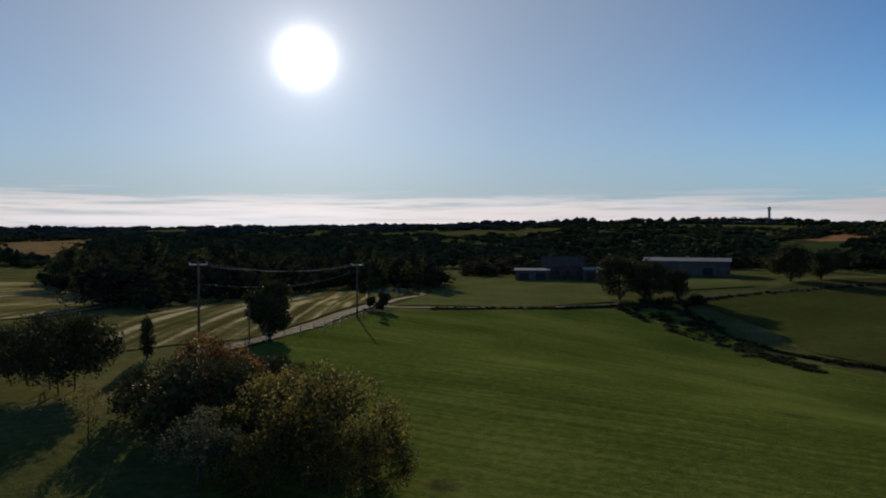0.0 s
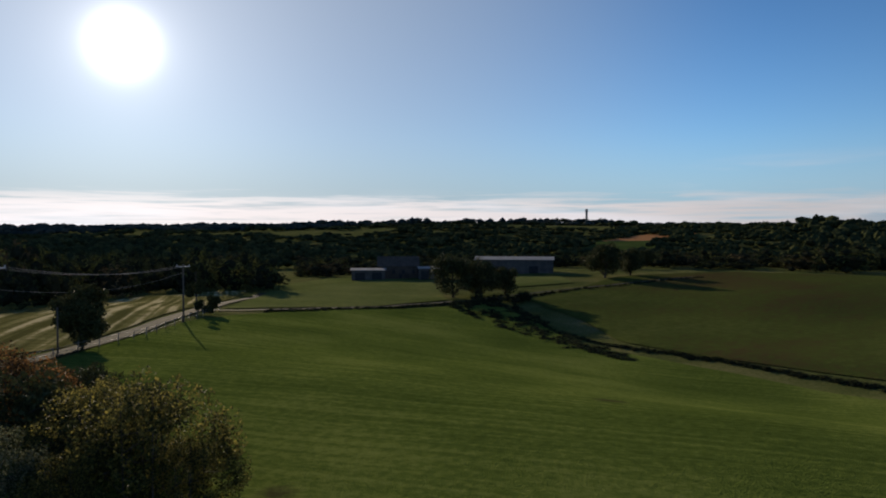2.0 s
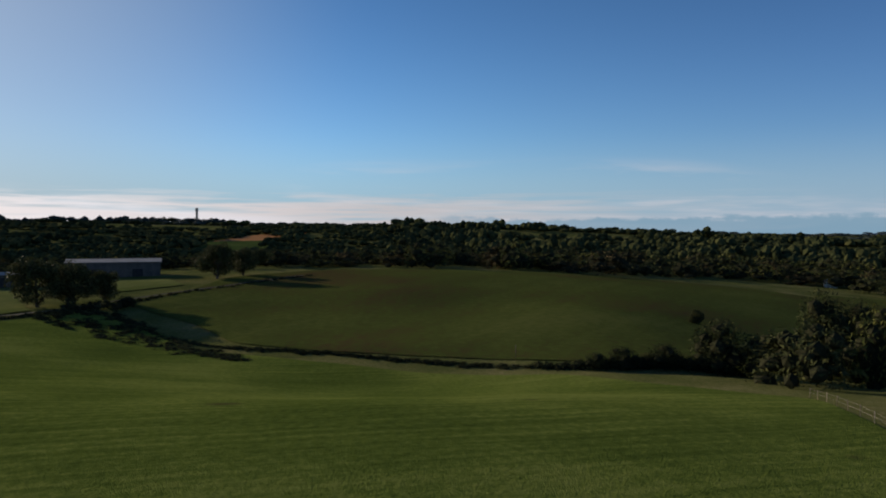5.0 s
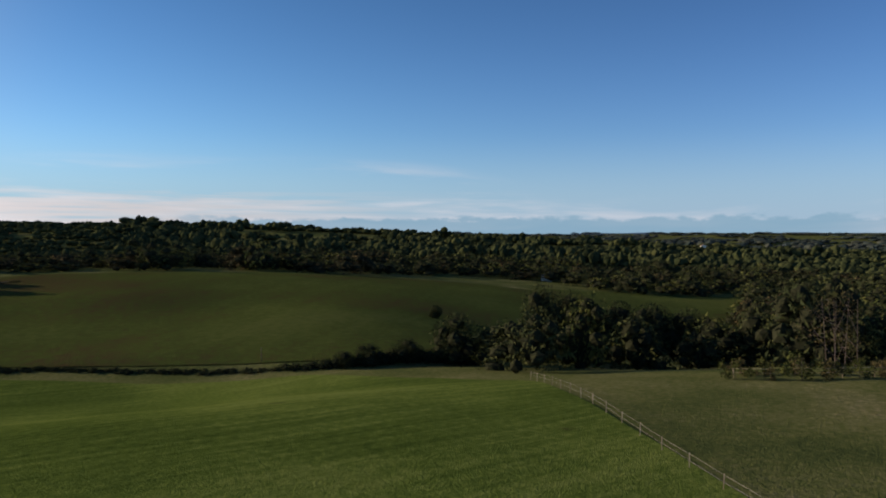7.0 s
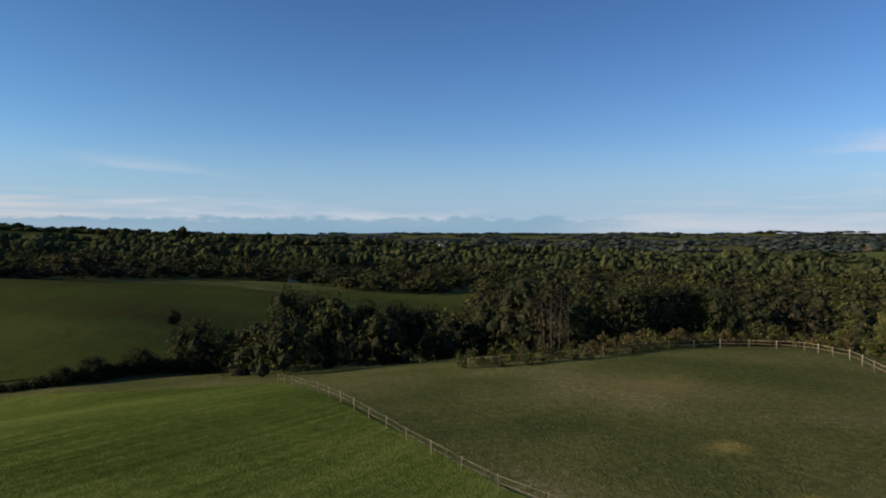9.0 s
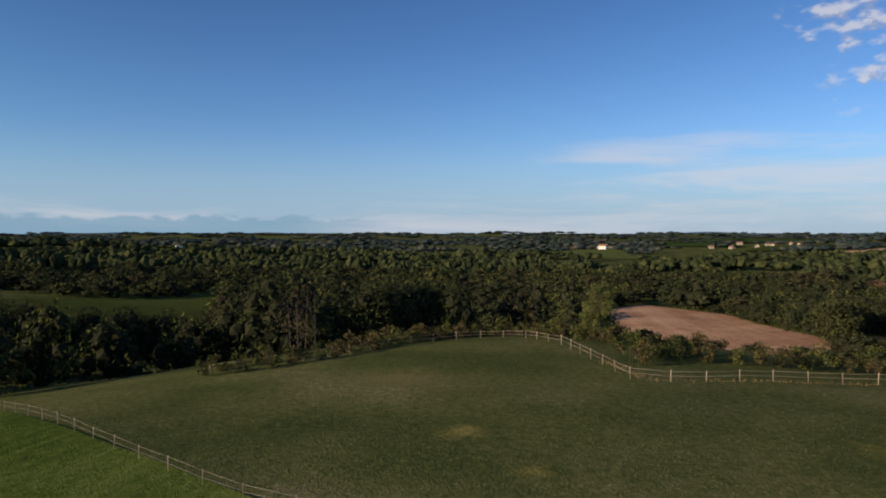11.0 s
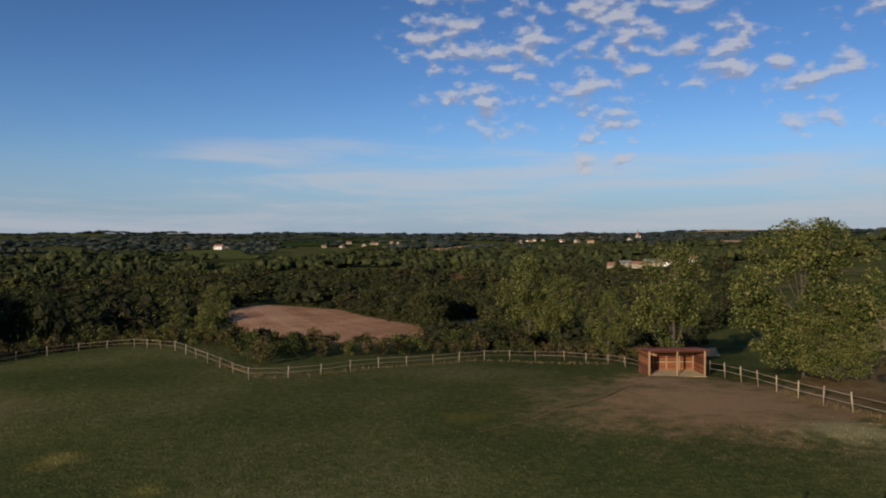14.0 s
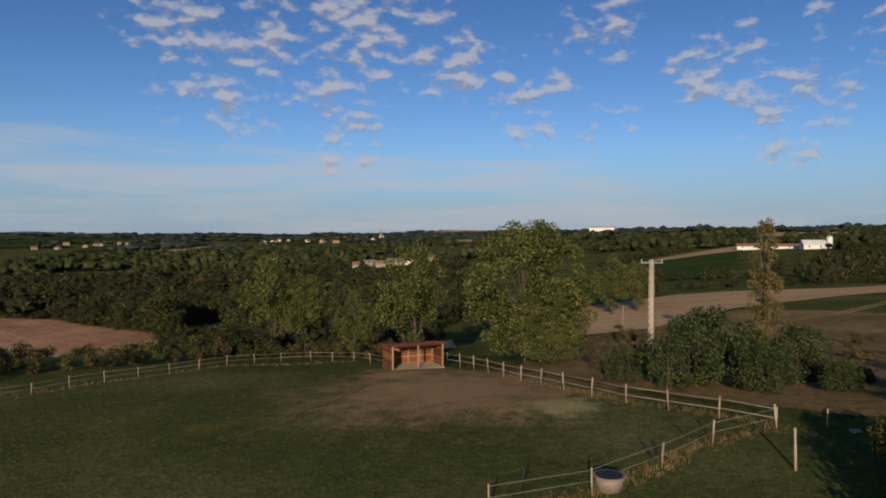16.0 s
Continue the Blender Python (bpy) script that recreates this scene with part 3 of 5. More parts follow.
field("pale_field", [(809, -793), (841, -1029)], [(947, -950), (1004, -1228)], "dry", "far pale stubble on a slope")
field("green_field", [(1090, -524), (929, -607)], [(1493, -733), (1487, -903)], "meadow", "far green field among woods")
field("dry_field", [(24, -112), (10, -122), (-4, -150), (-24, -168), (-60, -200)], [(29, -167), (9, -193), (-5, -200), (-28, -196), (-62, -212)], "dry", "beige dry grass slope with mown lines")
field("crop_field", [(36, -319), (-6, -319)], [(48, -461), (-20, -598)], "crop", "dark green crop on the hillside")
field("dry_field", [(48, -463), (-21, -600)], [(40, -509), (-24, -712)], "dry", "brown stubble along the hill's brow")
field("scrubland", [(17, -63), (9, -54), (1, -47), (-7, -44), (-16, -46)], [(22, -110), (10, -121), (-4, -146), (-20, -140), (-42, -120)], "rough", "brown dry scrubland below the thicket", 0.07, clear=False)
field("grass_strip", [(44, -92), (36, -98)], [(50, -104), (42, -112)], "dry", "pale bare patch behind the shed")
field("hill_pasture", [(72, 192), (74, 160), (70, 131), (77, 110), (86, 88), (97, 62), (111, 42), (122, 22)], [(94, 210), (128, 244), (174, 244), (206, 215), (240, 188), (280, 150), (304, 118), (290, 60)], "hill_grass", "dull grazed hillside across the ditch", 0.04, 90, 60)
field("green_field", [(240, 72), (245, 34), (250, 4)], [(322, 98), (352, 48), (372, 8)], "hill_grass", "sunken green field beyond the valley wood", 0.05)
field("green_field", [(488, 122), (500, 45)], [(545, 140), (560, 52)], "meadow", "pale green field strip between far hedges", 0.3)
lane("farm_track", [(-24, 64), (-21, 71), (-18.5, 85), (-15, 118), (-11, 160), (-4, 206)], 2.2, "track", "stony farm track beside the fence")
lane("country_lane", [(-12, 131), (0, 145), (15, 161), (31, 175), (45, 184), (58, 194), (73, 202), (95, 213), (113, 218), (150, 228)], 1.6, "asphalt", "narrow worn lane across the meadows")

# a patchwork of small far fields among the woods
rng = np.random.default_rng(77)
KINDS = [("hill_grass", "far green field among woods", "green_field"), ("dry", "far pale stubble among woods", "pale_field"), ("crop", "far dark green crop among woods", "crop_field"), ("soil", "far field of bare orange soil", "soil_field")]
placed = 0
while placed < 44:
    a, d = -32 + 226 * rng.random(), 560 * (6.2 ** rng.random())
    if a < 16 or (36 < a < 76 and d < 1100) or (150 < a < 196 and d < 700) or (120 < a < 150 and d < 800):
        continue
    wide, deep = d * (0.05 + 0.07 * rng.random()), d * (0.10 + 0.14 * rng.random())
    x, y = bearing(a, d)
    u, w = Vector((*bearing(a + 90 + 25 * rng.normal()), 0)) * wide / 2, Vector((*bearing(a + 20 * rng.normal()), 0)) * deep
    kind = KINDS[int(rng.choice(4, p=[0.42, 0.30, 0.20, 0.08]))]
    field(kind[2], [(x - u.x, y - u.y), (x + u.x, y + u.y)], [(x - u.x * 0.8 + w.x, y - u.y * 0.8 + w.y), (x + u.x * 1.1 + w.x, y + u.y * 1.1 + w.y)], kind[0], kind[1], 0.6, 12, 12)
    placed += 1


def far_ridge():
    """The last line of hills, its blue being haze put into the colour."""
    a = np.radians(np.linspace(-50, 215, 900))
    up = 15 + 9 * np.sin(a * 9) + 6 * np.sin(a * 23 + 1) + 3 * np.sin(a * 71) + 26 * np.clip(np.cos(a - radians(5)), 0, 1) + 14 * np.clip(np.cos(a - radians(190)), 0, 1) ** 2
    lo, hi = [], []
    for r, z in ((4880, -60 + 0 * a), (4900, up), (4945, up - 6), (4948, -60 + 0 * a)):
        lo.append(np.stack([np.sin(a) * r, np.cos(a) * r, z], -1))
    v = np.vstack(lo)
    n = len(a)
    f = [(k * n + i, k * n + i + 1, (k + 1) * n + i + 1, (k + 1) * n + i) for k in range(3) for i in range(n - 1)]
    tagged(part("backdrop", mesh_from("backdrop", v, np.array(f), True), "far_ridge"), "distant line of wooded hills, coloured blue for haze", "backdrop", kind="structure")


far_ridge()

for off in (0.0, 2.4):
    lane("wheel_track", [(-10.5, -123 - off), (-19.5, -132.5 - off), (-30, -149 - off), (-48, -180 - off)], 0.45, "dry", "pale wheel track across the green slope", 0.16)
lane("worn_path", [(26.9, -33), (26.2, -38), (26.7, -42), (26.0, -47), (26.6, -51)], 0.2, "rough", "narrow path trodden through the paddock", 0.02)

# ---- foliage ----


def leaf_cards(rng, centres, radii, count, size, flat=1.0, inner=0.45, rough=1.1):
    """Leaves as small bent quads scattered through lobes, denser towards the lobes' skin."""
    centres, radii = np.asarray(centres, float), np.asarray(radii, float)
    pick = rng.choice(len(centres), count, p=radii ** 2 / (radii ** 2).sum())
    d = rng.normal(size=(count, 3))
    d /= np.linalg.norm(d, axis=1)[:, None]
    rr = radii[pick] * (inner + (1.05 - inner) * rng.random(count) ** 0.6)
    p = centres[pick] + d * rr[:, None] * np.array([1, 1, flat])
    face = d + rough * rng.normal(size=(count, 3)) + np.array([0, 0, 0.25])
    u = np.cross(face, rng.normal(size=(count, 3)))
    u /= np.linalg.norm(u, axis=1)[:, None] + 1e-9
    w = np.cross(face, u)
    w /= np.linalg.norm(w, axis=1)[:, None] + 1e-9
    s = size * (0.55 + 0.9 * rng.random(count))[:, None]
    k = 0.62
    v = np.stack([p - u * s, p + w * s * k, p + u * s, p - w * s * k + d * s * 0.35], 1).reshape(-1, 3)
    f = np.arange(count * 4).reshape(-1, 4)
    return v, f


def crown_shape(rng, height_m, width, lobes, low=0.25, cone=0.0, tuft=1.0):
    """Centres and radii of a crown's lobes: a few big boughs, each with smaller tufts round it."""
    c, r = [], []
    half = height_m * (1 - low) / 2
    mid = height_m * low + half
    boughs = max(4, lobes // 5)
    ends = []
    for k in range(boughs):
        a = 2.4 * k + rng.random()
        up = -0.85 + 1.7 * (k + 0.5) / boughs + 0.15 * rng.normal()
        out = math.sqrt(max(0.05, 1 - min(1, abs(up)) ** 2)) * (0.35 + 0.6 * rng.random())
        ends.append(Vector((math.cos(a) * out, math.sin(a) * out, max(-0.95, min(0.95, up)))))
    for k in range(lobes):
        d = ends[k % boughs] + (Vector(rng.normal(size=3)) * 0.27 if k >= boughs else Vector((0, 0, 0)))
        if d.length > 0.97:
            d = d.normalized() * 0.97
        taper = 1.0 - cone * (0.5 + 0.5 * d.z)
        rad = width * ((0.11 + 0.05 * rng.random()) if k < boughs else (0.055 + 0.075 * rng.random())) * (0.7 + 0.3 * taper) * tuft
        c.append((d.x * (width / 2 - rad * 0.5) * taper, d.y * (width / 2 - rad * 0.5) * taper, max(rad * 0.6, mid + d.z * (half - rad * 0.5))))
        r.append(rad)
    return np.array(c), np.array(r)


def grow_tree(kind, seed, height_m, width, leaves, size, leaf, bark="bark", lobes=26, low=0.25, cone=0.0, stems=1, girth=0.03, tuft=1.0):
    """A tree at the origin: trunk with limbs, and a crown of leaves."""
    rng = np.random.default_rng(seed)
    top = new(kind)
    c, r = crown_shape(rng, height_m, width, lobes, low, cone, tuft)
    bm = bmesh.new()
    g = height_m * girth
    for s in range(stems):
        off = Vector((0, 0, 0)) if stems == 1 else Vector((rng.normal() * 0.10 * width, rng.normal() * 0.10 * width, 0))
        lean = Vector((rng.normal() * 0.04, rng.normal() * 0.04, 0)) * height_m
        spine = [off + Vector((0, 0, -0.4)), off + Vector((0, 0, height_m * low * 0.6)) + lean * 0.3, off + Vector((0, 0, height_m * 0.55)) + lean * 0.7, off + Vector((0, 0, height_m * 0.88)) + lean]
        tube(bm, spine, [g * 1.25 / stems ** .5, g * 0.85 / stems ** .5, g * 0.5 / stems ** .5, g * 0.12], 8)
        for k in range(s, lobes, stems):
            end = Vector(c[k])
            boughs = max(4, lobes // 5)
            if k >= boughs:
                tube(bm, [Vector(c[k % boughs]), end], [g * 0.12, g * 0.04], 4)
                continue
            f = 0.35 + 0.5 * rng.random()
            base = spine[1].lerp(spine[2], f) if end.z > height_m * 0.45 else spine[0].lerp(spine[1], 0.6 + 0.4 * f)
            mid = base.lerp(end, 0.55) + Vector((0, 0, -0.04 * height_m * rng.random()))
            tube(bm, [base, mid, end], [g * 0.34, g * 0.2, g * 0.06], 5)
    part("trunk", bm, bark, top)
    v, f = leaf_cards(rng, c, r, leaves, size)
    part("crown", mesh_from("crown", v, f), leaf, top)
    return top


def plant(ob, x, y, label, group="", turn=None, scale=1.0, first=False, sink=0.1, category="tree"):
    m = pose(x, y, gz(x, y) - sink, 0, 0, turn if turn is not None else (x * 37 + y * 91) % 360)
    if first:
        ob.matrix_basis = m @ Matrix.Scale(scale, 4)
        t = ob
    else:
        keep = ob.scale.copy()
        ob.scale = (scale, scale, scale)
        t = copy_thing(ob, m)
        ob.scale = keep
    return tagged(t, label, category, group)


# garden and track side
plant(grow_tree("shrub_tree", 3, 5.7, 8.6, 12500, 0.072, "gold_leaf", tuft=0.7, cone=0.3, lobes=90, low=0.04, stems=4, girth=0.02), -5.2, 31.5, "broad shrub with yellowing autumn leaves", first=True)
gold = [o for o in scene.collection.objects if o.name == "shrub_tree"][0]
for x, y, s in ((-3.4, 30.6, 0.6), (-8.4, 30.0, 0.5), (-8.2, 34.8, 0.85)):
    plant(gold, x, y, "smaller shrub with yellowing autumn leaves", "garden shrubs", scale=s)
plant(grow_tree("olive_tree", 4, 3.5, 4.4, 6500, 0.045, "grey_leaf", tuft=0.8, lobes=50, low=0.3, stems=1, girth=0.022), -11.0, 31.0, "small tree with silvery grey-green leaves", first=True)
plant(grow_tree("fruit_tree", 5, 5.0, 7.0, 11000, 0.075, "rust_leaf", lobes=70, low=0.06, stems=3, girth=0.02), -14.4, 43.7, "spreading tree with rust-orange autumn leaves", first=True)
plant(grow_tree("dark_bush", 6, 4.4, 8.5, 4800, 0.14, "dark_leaf", lobes=60, low=0.05, stems=3, girth=0.015), -13.5, 39.0, "dark bush in the garden hedge", first=True)
dark_bush = [o for o in scene.collection.objects if o.name == "dark_bush"][0]
for x, y, s in ((-8.5, 36.0, 0.6), (-9.5, 33.0, 0.45), (-17.5, 42.5, 0.75), (-8.0, 41.0, 0.7), (-12.0, 47.0, 0.7)):
    plant(dark_bush, x, y, "dark bush in the garden hedge", "garden bushes", scale=s, category="bush")
hedge_tree = plant(grow_tree("hedge_tree", 7, 5.6, 9.0, 13000, 0.11, "dark_leaf", lobes=80, low=0.18, stems=3, girth=0.02), -27.2, 48.5, "dark round-headed garden tree", "garden trees", first=True)
# out of view, added to cast the shadow near the gate posts
plant(hedge_tree, -10.5, -19.5, "dark round-headed garden tree", "garden trees", scale=1.05)
plant(hedge_tree, -33.5, 50.0, "dark round-headed garden tree", "garden trees", scale=0.8)
plant(grow_tree("sapling", 8, 3.4, 2.6, 900, 0.05, "gold_leaf", lobes=26, tuft=1.4, low=0.3, girth=0.012), -18.8, 36.5, "thin young tree on the garden lawn", first=True)
plant(grow_tree("conifer", 9, 4.6, 1.8, 3000, 0.08, "dark_leaf", lobes=60, tuft=2.0, low=0.05, cone=0.85, girth=0.02), -26.6, 62.0, "small dark conical evergreen", first=True)
round_tree = plant(grow_tree("round_tree", 10, 6.8, 6.2, 9000, 0.15, "dark_leaf", tuft=1.25, lobes=60, low=0.12, girth=0.03), -19.3, 77.5, "dense round dark tree beside the track", first=True)
plant(grow_tree("narrow_tree", 11, 8.5, 4.6, 4500, 0.17, "dark_leaf", lobes=20, low=0.1, cone=0.3, girth=0.02), -14.0, 130.0, "narrow dark tree by the track", first=True)
bush = plant(grow_tree("bush", 12, 3.4, 4.8, 4200, 0.14, "dark_leaf", lobes=20, low=0.02, stems=3, girth=0.012), -11.0, 122.0, "dark bush by the track", "field bushes", first=True, category="bush")
oak = plant(grow_tree("oak", 13, 13.0, 14.0, 7500, 0.29, "dark_leaf", tuft=1.2, lobes=80, low=0.12, girth=0.035), 51.0, 199.0, "broad dark oak beside the lane", "lane oaks", first=True)
plant(oak, 59.5, 199.0, "broad dark oak beside the lane", "lane oaks", scale=0.92)
plant(oak, 68.0, 201.0, "broad dark oak beside the lane", "lane oaks", scale=0.72)
plant(oak, 122.0, 243.0, "broad dark oak beside the lane", "lane oaks", scale=1.05)
plant(oak, 135.0, 247.0, "broad dark oak beside the lane", "lane oaks", scale=0.85)
plant(oak, 172.0, 299.0, "broad dark oak beside the lane", "lane oaks", scale=0.7)
plant(round_tree, 163.0, 76.5, "lone round bush in the far field", "field bushes", scale=0.62, sink=0.5, category="bush")
plant(oak, 141.0, -148.0, "round dark oak at the end of the plough", "field oaks", scale=0.95)
plant(oak, 152.0, -166.0, "round dark oak at the end of the plough", "field oaks", scale=0.85)
# by the paddock
oak_b = plant(grow_tree("oak", 21, 14.6, 16.0, 34000, 0.12, "oak_leaf", tuft=0.62, lobes=150, low=0.06, cone=0.2, girth=0.02), 17.5, -68.5, "tall oak with gold-tinged leaves beyond the shed", "paddock oaks", first=True)
plant(oak_b, 14.6, -66.0, "young oak with gold-tinged leaves behind the fence", "paddock oaks", scale=0.52)
ash = plant(grow_tree("ash", 22, 13.4, 9.2, 13000, 0.125, "oak_leaf", tuft=0.95, lobes=80, low=0.15, girth=0.024), 32.5, -74.0, "leafy ash behind the shed", "paddock ash trees", first=True)
plant(ash, 19.5, -147.0, "round green ash beyond the dry field", "paddock ash trees", scale=0.95)
plant(ash, 15.0, -152.0, "round green ash beyond the dry field", "paddock ash trees", scale=0.8)
plant(ash, 60.0, -86.0, "leafy ash behind the fence", "paddock ash trees", scale=1.1)
plant(ash, 55.5, -87.0, "leafy ash behind the fence", "paddock ash trees", scale=0.85)
plant(ash, 39.0, -71.5, "small ash behind the fence", "paddock ash trees", scale=0.6)
plant(ash, 77.0, -44.0, "slim ash at the paddock corner", "paddock ash trees", scale=0.55)
plant(grow_tree("poplar", 23, 14.2, 3.8, 9000, 0.085, "poplar_leaf", "pale_bark", lobes=110, low=0.05, cone=0.3, girth=0.012), -4.8, -74.0, "half-bare yellow poplar with pale stems", first=True)
thicket = plant(grow_tree("thicket", 24, 4.8, 7.4, 11000, 0.085, "thicket_leaf", tuft=0.6, lobes=120, cone=0.25, low=0.02, stems=4, girth=0.014), 2.0, -52.0, "dense green thicket along the fence", "thickets", first=True, category="bush")
for x, y, s in ((-3.0, -51.0, 0.72), (6.2, -54.5, 0.6), (0.0, -57.0, 1.2), (-5.5, -57.0, 0.95), (-8.0, -53.0, 0.5)):
    plant(thicket, x, y, "dense green thicket along the fence", "thickets", scale=s, category="bush")
plant(grow_tree("bramble", 25, 3.2, 5.0, 2600, 0.06, "scrub_leaf", "pale_bark", lobes=24, low=0.02, stems=5, girth=0.012), 8.5, -60.0, "half-bare reddish bramble bush", first=True, category="bush")
dark_hedge = plant(grow_tree("garden_bush", 26, 3.4, 5.0, 12000, 0.07, "gold_leaf", lobes=60, low=0.03, stems=3, girth=0.014), -8.6, -33.0, "olive bush beside the gate posts", "garden bushes", first=True, category="bush")
plant(dark_hedge, -13.5, -44.0, "olive bush beside the gate posts", "garden bushes", scale=1.2, category="bush")
plant(grow_tree("dead_tree", 27, 9.5, 8.5, 700, 0.10, "scrub_leaf", "pale_bark", lobes=64, low=0.1, stems=5, girth=0.010), 93.0, -8.0, "bare grey tree among the valley woods", first=True)

# scrub along the paddock's fence
scrub = plant(grow_tree("scrub_bush", 31, 2.8, 4.4, 720, 0.125, "scrub_leaf", lobes=20, low=0.0, stems=3, girth=0.012), 60.0, -38.5, "low brown-green scrub beyond the fence", "scrub bushes", first=True, category="bush")
scrub_b = plant(grow_tree("scrub_bush", 32, 3.0, 4.6, 720, 0.125, "wood_olive", lobes=20, low=0.0, stems=3, girth=0.012), 64.0, -42.0, "low green scrub beyond the fence", "scrub bushes", first=True, category="bush")
rng = np.random.default_rng(5)
FENCE_LINE = [(69, 2), (69, -1), (70, -6), (73, -11), (77, -17), (81, -22), (84, -27), (86, -32), (84, -37), (73, -37), (62, -35), (53.5, -33.5), (51.5, -37), (51, -46), (50, -52), (48.5, -59), (46, -66), (43, -69), (36, -67), (31, -63.5)]
for k, (x, y) in enumerate(along([(73, 2), (75, -8), (82, -16), (89, -24), (92, -38), (74, -42), (62, -42), (57, -48), (56, -58), (51, -68), (44, -74), (34, -72)], 44)):
    r = math.hypot(x, y)
    for row in range(2):
        f = 1 + (1.5 + row * 4.0 + rng.random() * 1.5) / r
        plant(scrub if rng.random() < 0.45 else scrub_b, x * f, y * f, "low scrub beyond the fence", "scrub bushes", scale=0.5 + 0.5 * rng.random(), category="bush")


for k in range(26):
    a, dd = 172 + 22 * rng.random(), 58 + 55 * rng.random()
    x, y = bearing(a, dd)
    plant(scrub if k % 3 else scrub_b, x, y, "low brown scrub on the dry slope", "scrub bushes", scale=0.35 + 0.6 * rng.random(), category="bush")

# ---- woods ----
def wood_tree(rng, lobes, leaves, size, limbs):
    """A cheap tree 1 m high and 1 m wide: ragged boughs of leaf clumps round dark solid cores, as many as limbs says.
    """
    cs, rs = [], []
    lean = rng.normal(size=2) * 0.05
    for k in range(lobes):
        a, up = 2.4 * k + 0.8 * rng.random(), (k + 0.5) / lobes
        rad = 0.12 + 0.08 * rng.random()
        out = (0.5 - rad) * (0.60 + 0.5 * rng.random()) * math.sqrt(max(0.03, 1 - max(0.0, up * 1.25 - 0.4) ** 2 * 1.35))
        cs.append((math.cos(a) * out + lean[0] * up, math.sin(a) * out + lean[1] * up, 0.12 + 0.68 * up ** 0.8))
        rs.append(rad)
    cs[-1], rs[-1] = (lean[0], lean[1], 0.78), 0.17
    v, f = leaf_cards(rng, np.array(cs), np.array(rs) * 1.15, leaves, size, inner=0.72, rough=0.6)
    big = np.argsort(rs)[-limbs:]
    core = join_lobes(rng, [cs[k] for k in big] + [(0, 0, 0.40)], [(rs[k] * 0.66, rs[k] * 0.66) for k in big] + [(0.19, 0.26)])
    return (v, f[:, :3]), core


def wood_stand(rng, trees):
    """A stand of far trees 1 m across and 1 m high, seen as a run of uneven tops."""
    cs, rs = [], []
    for k in range(trees):
        a, out = 2.4 * k + rng.random(), 0.42 * math.sqrt((k + 0.5) / trees)
        up = 0.36 + 0.40 * rng.random()
        cs.append((math.cos(a) * out, math.sin(a) * out, up))
        rs.append((0.09 + 0.06 * rng.random(), up * 0.60))
    v, f = leaf_cards(rng, np.array(cs), np.full(trees, 0.13), trees * 5, 0.05, inner=0.8, rough=0.75)
    return (v, f[:, :3]), join_lobes(rng, cs, rs)


def join_lobes(rng, cs, rs):
    vs, fs, n = [], [], 0
    for (x, y, z), (r, rz) in zip(cs, rs):
        bm = bmesh.new()
        bmesh.ops.create_icosphere(bm, subdivisions=1, radius=1.0)
        for w in bm.verts:
            w.co *= 0.78 + 0.44 * rng.random()
            w.co = Vector((w.co.x * r + x, w.co.y * r + y, w.co.z * rz + z))
        vs.append(np.array([w.co for w in bm.verts]))
        fs.append(np.array([[w.index for w in q.verts] for q in bm.faces]) + n)
        n += len(vs[-1])
        bm.free()
    return np.vstack(vs), np.vstack(fs)


def inside(poly, x, y):
    r = False
    for (x0, y0), (x1, y1) in zip(poly, np.roll(poly, 1, axis=0)):
        if (y0 > y) != (y1 > y) and x < (x1 - x0) * (y - y0) / (y1 - y0) + x0:
            r = not r
    return r


KINDS_OF_WOOD = [("wood_leaf", 0.56, "dark green "), ("wood_olive", 0.30, "olive green "), ("wood_brown", 0.14, "browning ")]


def plant_wood(name, spots, templates, seed, label, mat=""):
    """One wood, or its trees of three leaf colours: spots are rows of x, y, height, width."""
    rng = np.random.default_rng(seed)
    z = height(np.array([s[0] for s in spots]), np.array([s[1] for s in spots]))
    kinds = [(mat, 1.0, "")] if mat else KINDS_OF_WOOD
    far = templates is STAND
    heaps = [([], [], [0]) for _ in range(len(kinds) + 1)]
    pick = rng.choice(len(kinds), len(spots), p=[k[1] for k in kinds])
    for (x, y, hh, ww), g, kind in zip(spots, z, pick):
        a = rng.random() * 6.283
        c, s = math.cos(a), math.sin(a)
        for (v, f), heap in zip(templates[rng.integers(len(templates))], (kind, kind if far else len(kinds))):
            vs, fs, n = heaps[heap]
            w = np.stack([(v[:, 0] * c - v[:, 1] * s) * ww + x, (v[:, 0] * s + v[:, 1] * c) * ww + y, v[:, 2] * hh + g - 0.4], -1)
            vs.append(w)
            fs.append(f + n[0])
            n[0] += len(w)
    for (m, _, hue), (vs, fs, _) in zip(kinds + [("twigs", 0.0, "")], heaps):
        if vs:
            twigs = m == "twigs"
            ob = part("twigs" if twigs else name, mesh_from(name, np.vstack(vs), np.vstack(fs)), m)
            tagged(ob, "dark solid cores standing for shaded twigs inside the trees" if twigs else hue + label, "woods", kind="stuff")


def scatter(a0, a1, d0, d1, step, grow, rng, tall, keep=None):
    """Spots over a sector of bearings and distances; step in metres, growing with distance."""
    out, d = [], d0
    while d < d1:
        s = max(step, d * grow)
        k = max(1, int(radians(a1 - a0) * d / s))
        for i in range(k):
            a = a0 + (a1 - a0) * (i + rng.random()) / k
            dd = d + s * (rng.random() - 0.5)
            x, y = bearing(a, dd)
            if keep is not None and not keep(a, dd, x, y):
                continue
            hh = tall * (0.40 + 0.55 * rng.random() + 0.45 * rng.random() ** 4)
            out.append((x, y, hh, max(s * 1.25, hh * 0.85) * (0.75 + 0.5 * rng.random())))
        d += s * 0.9
    return out


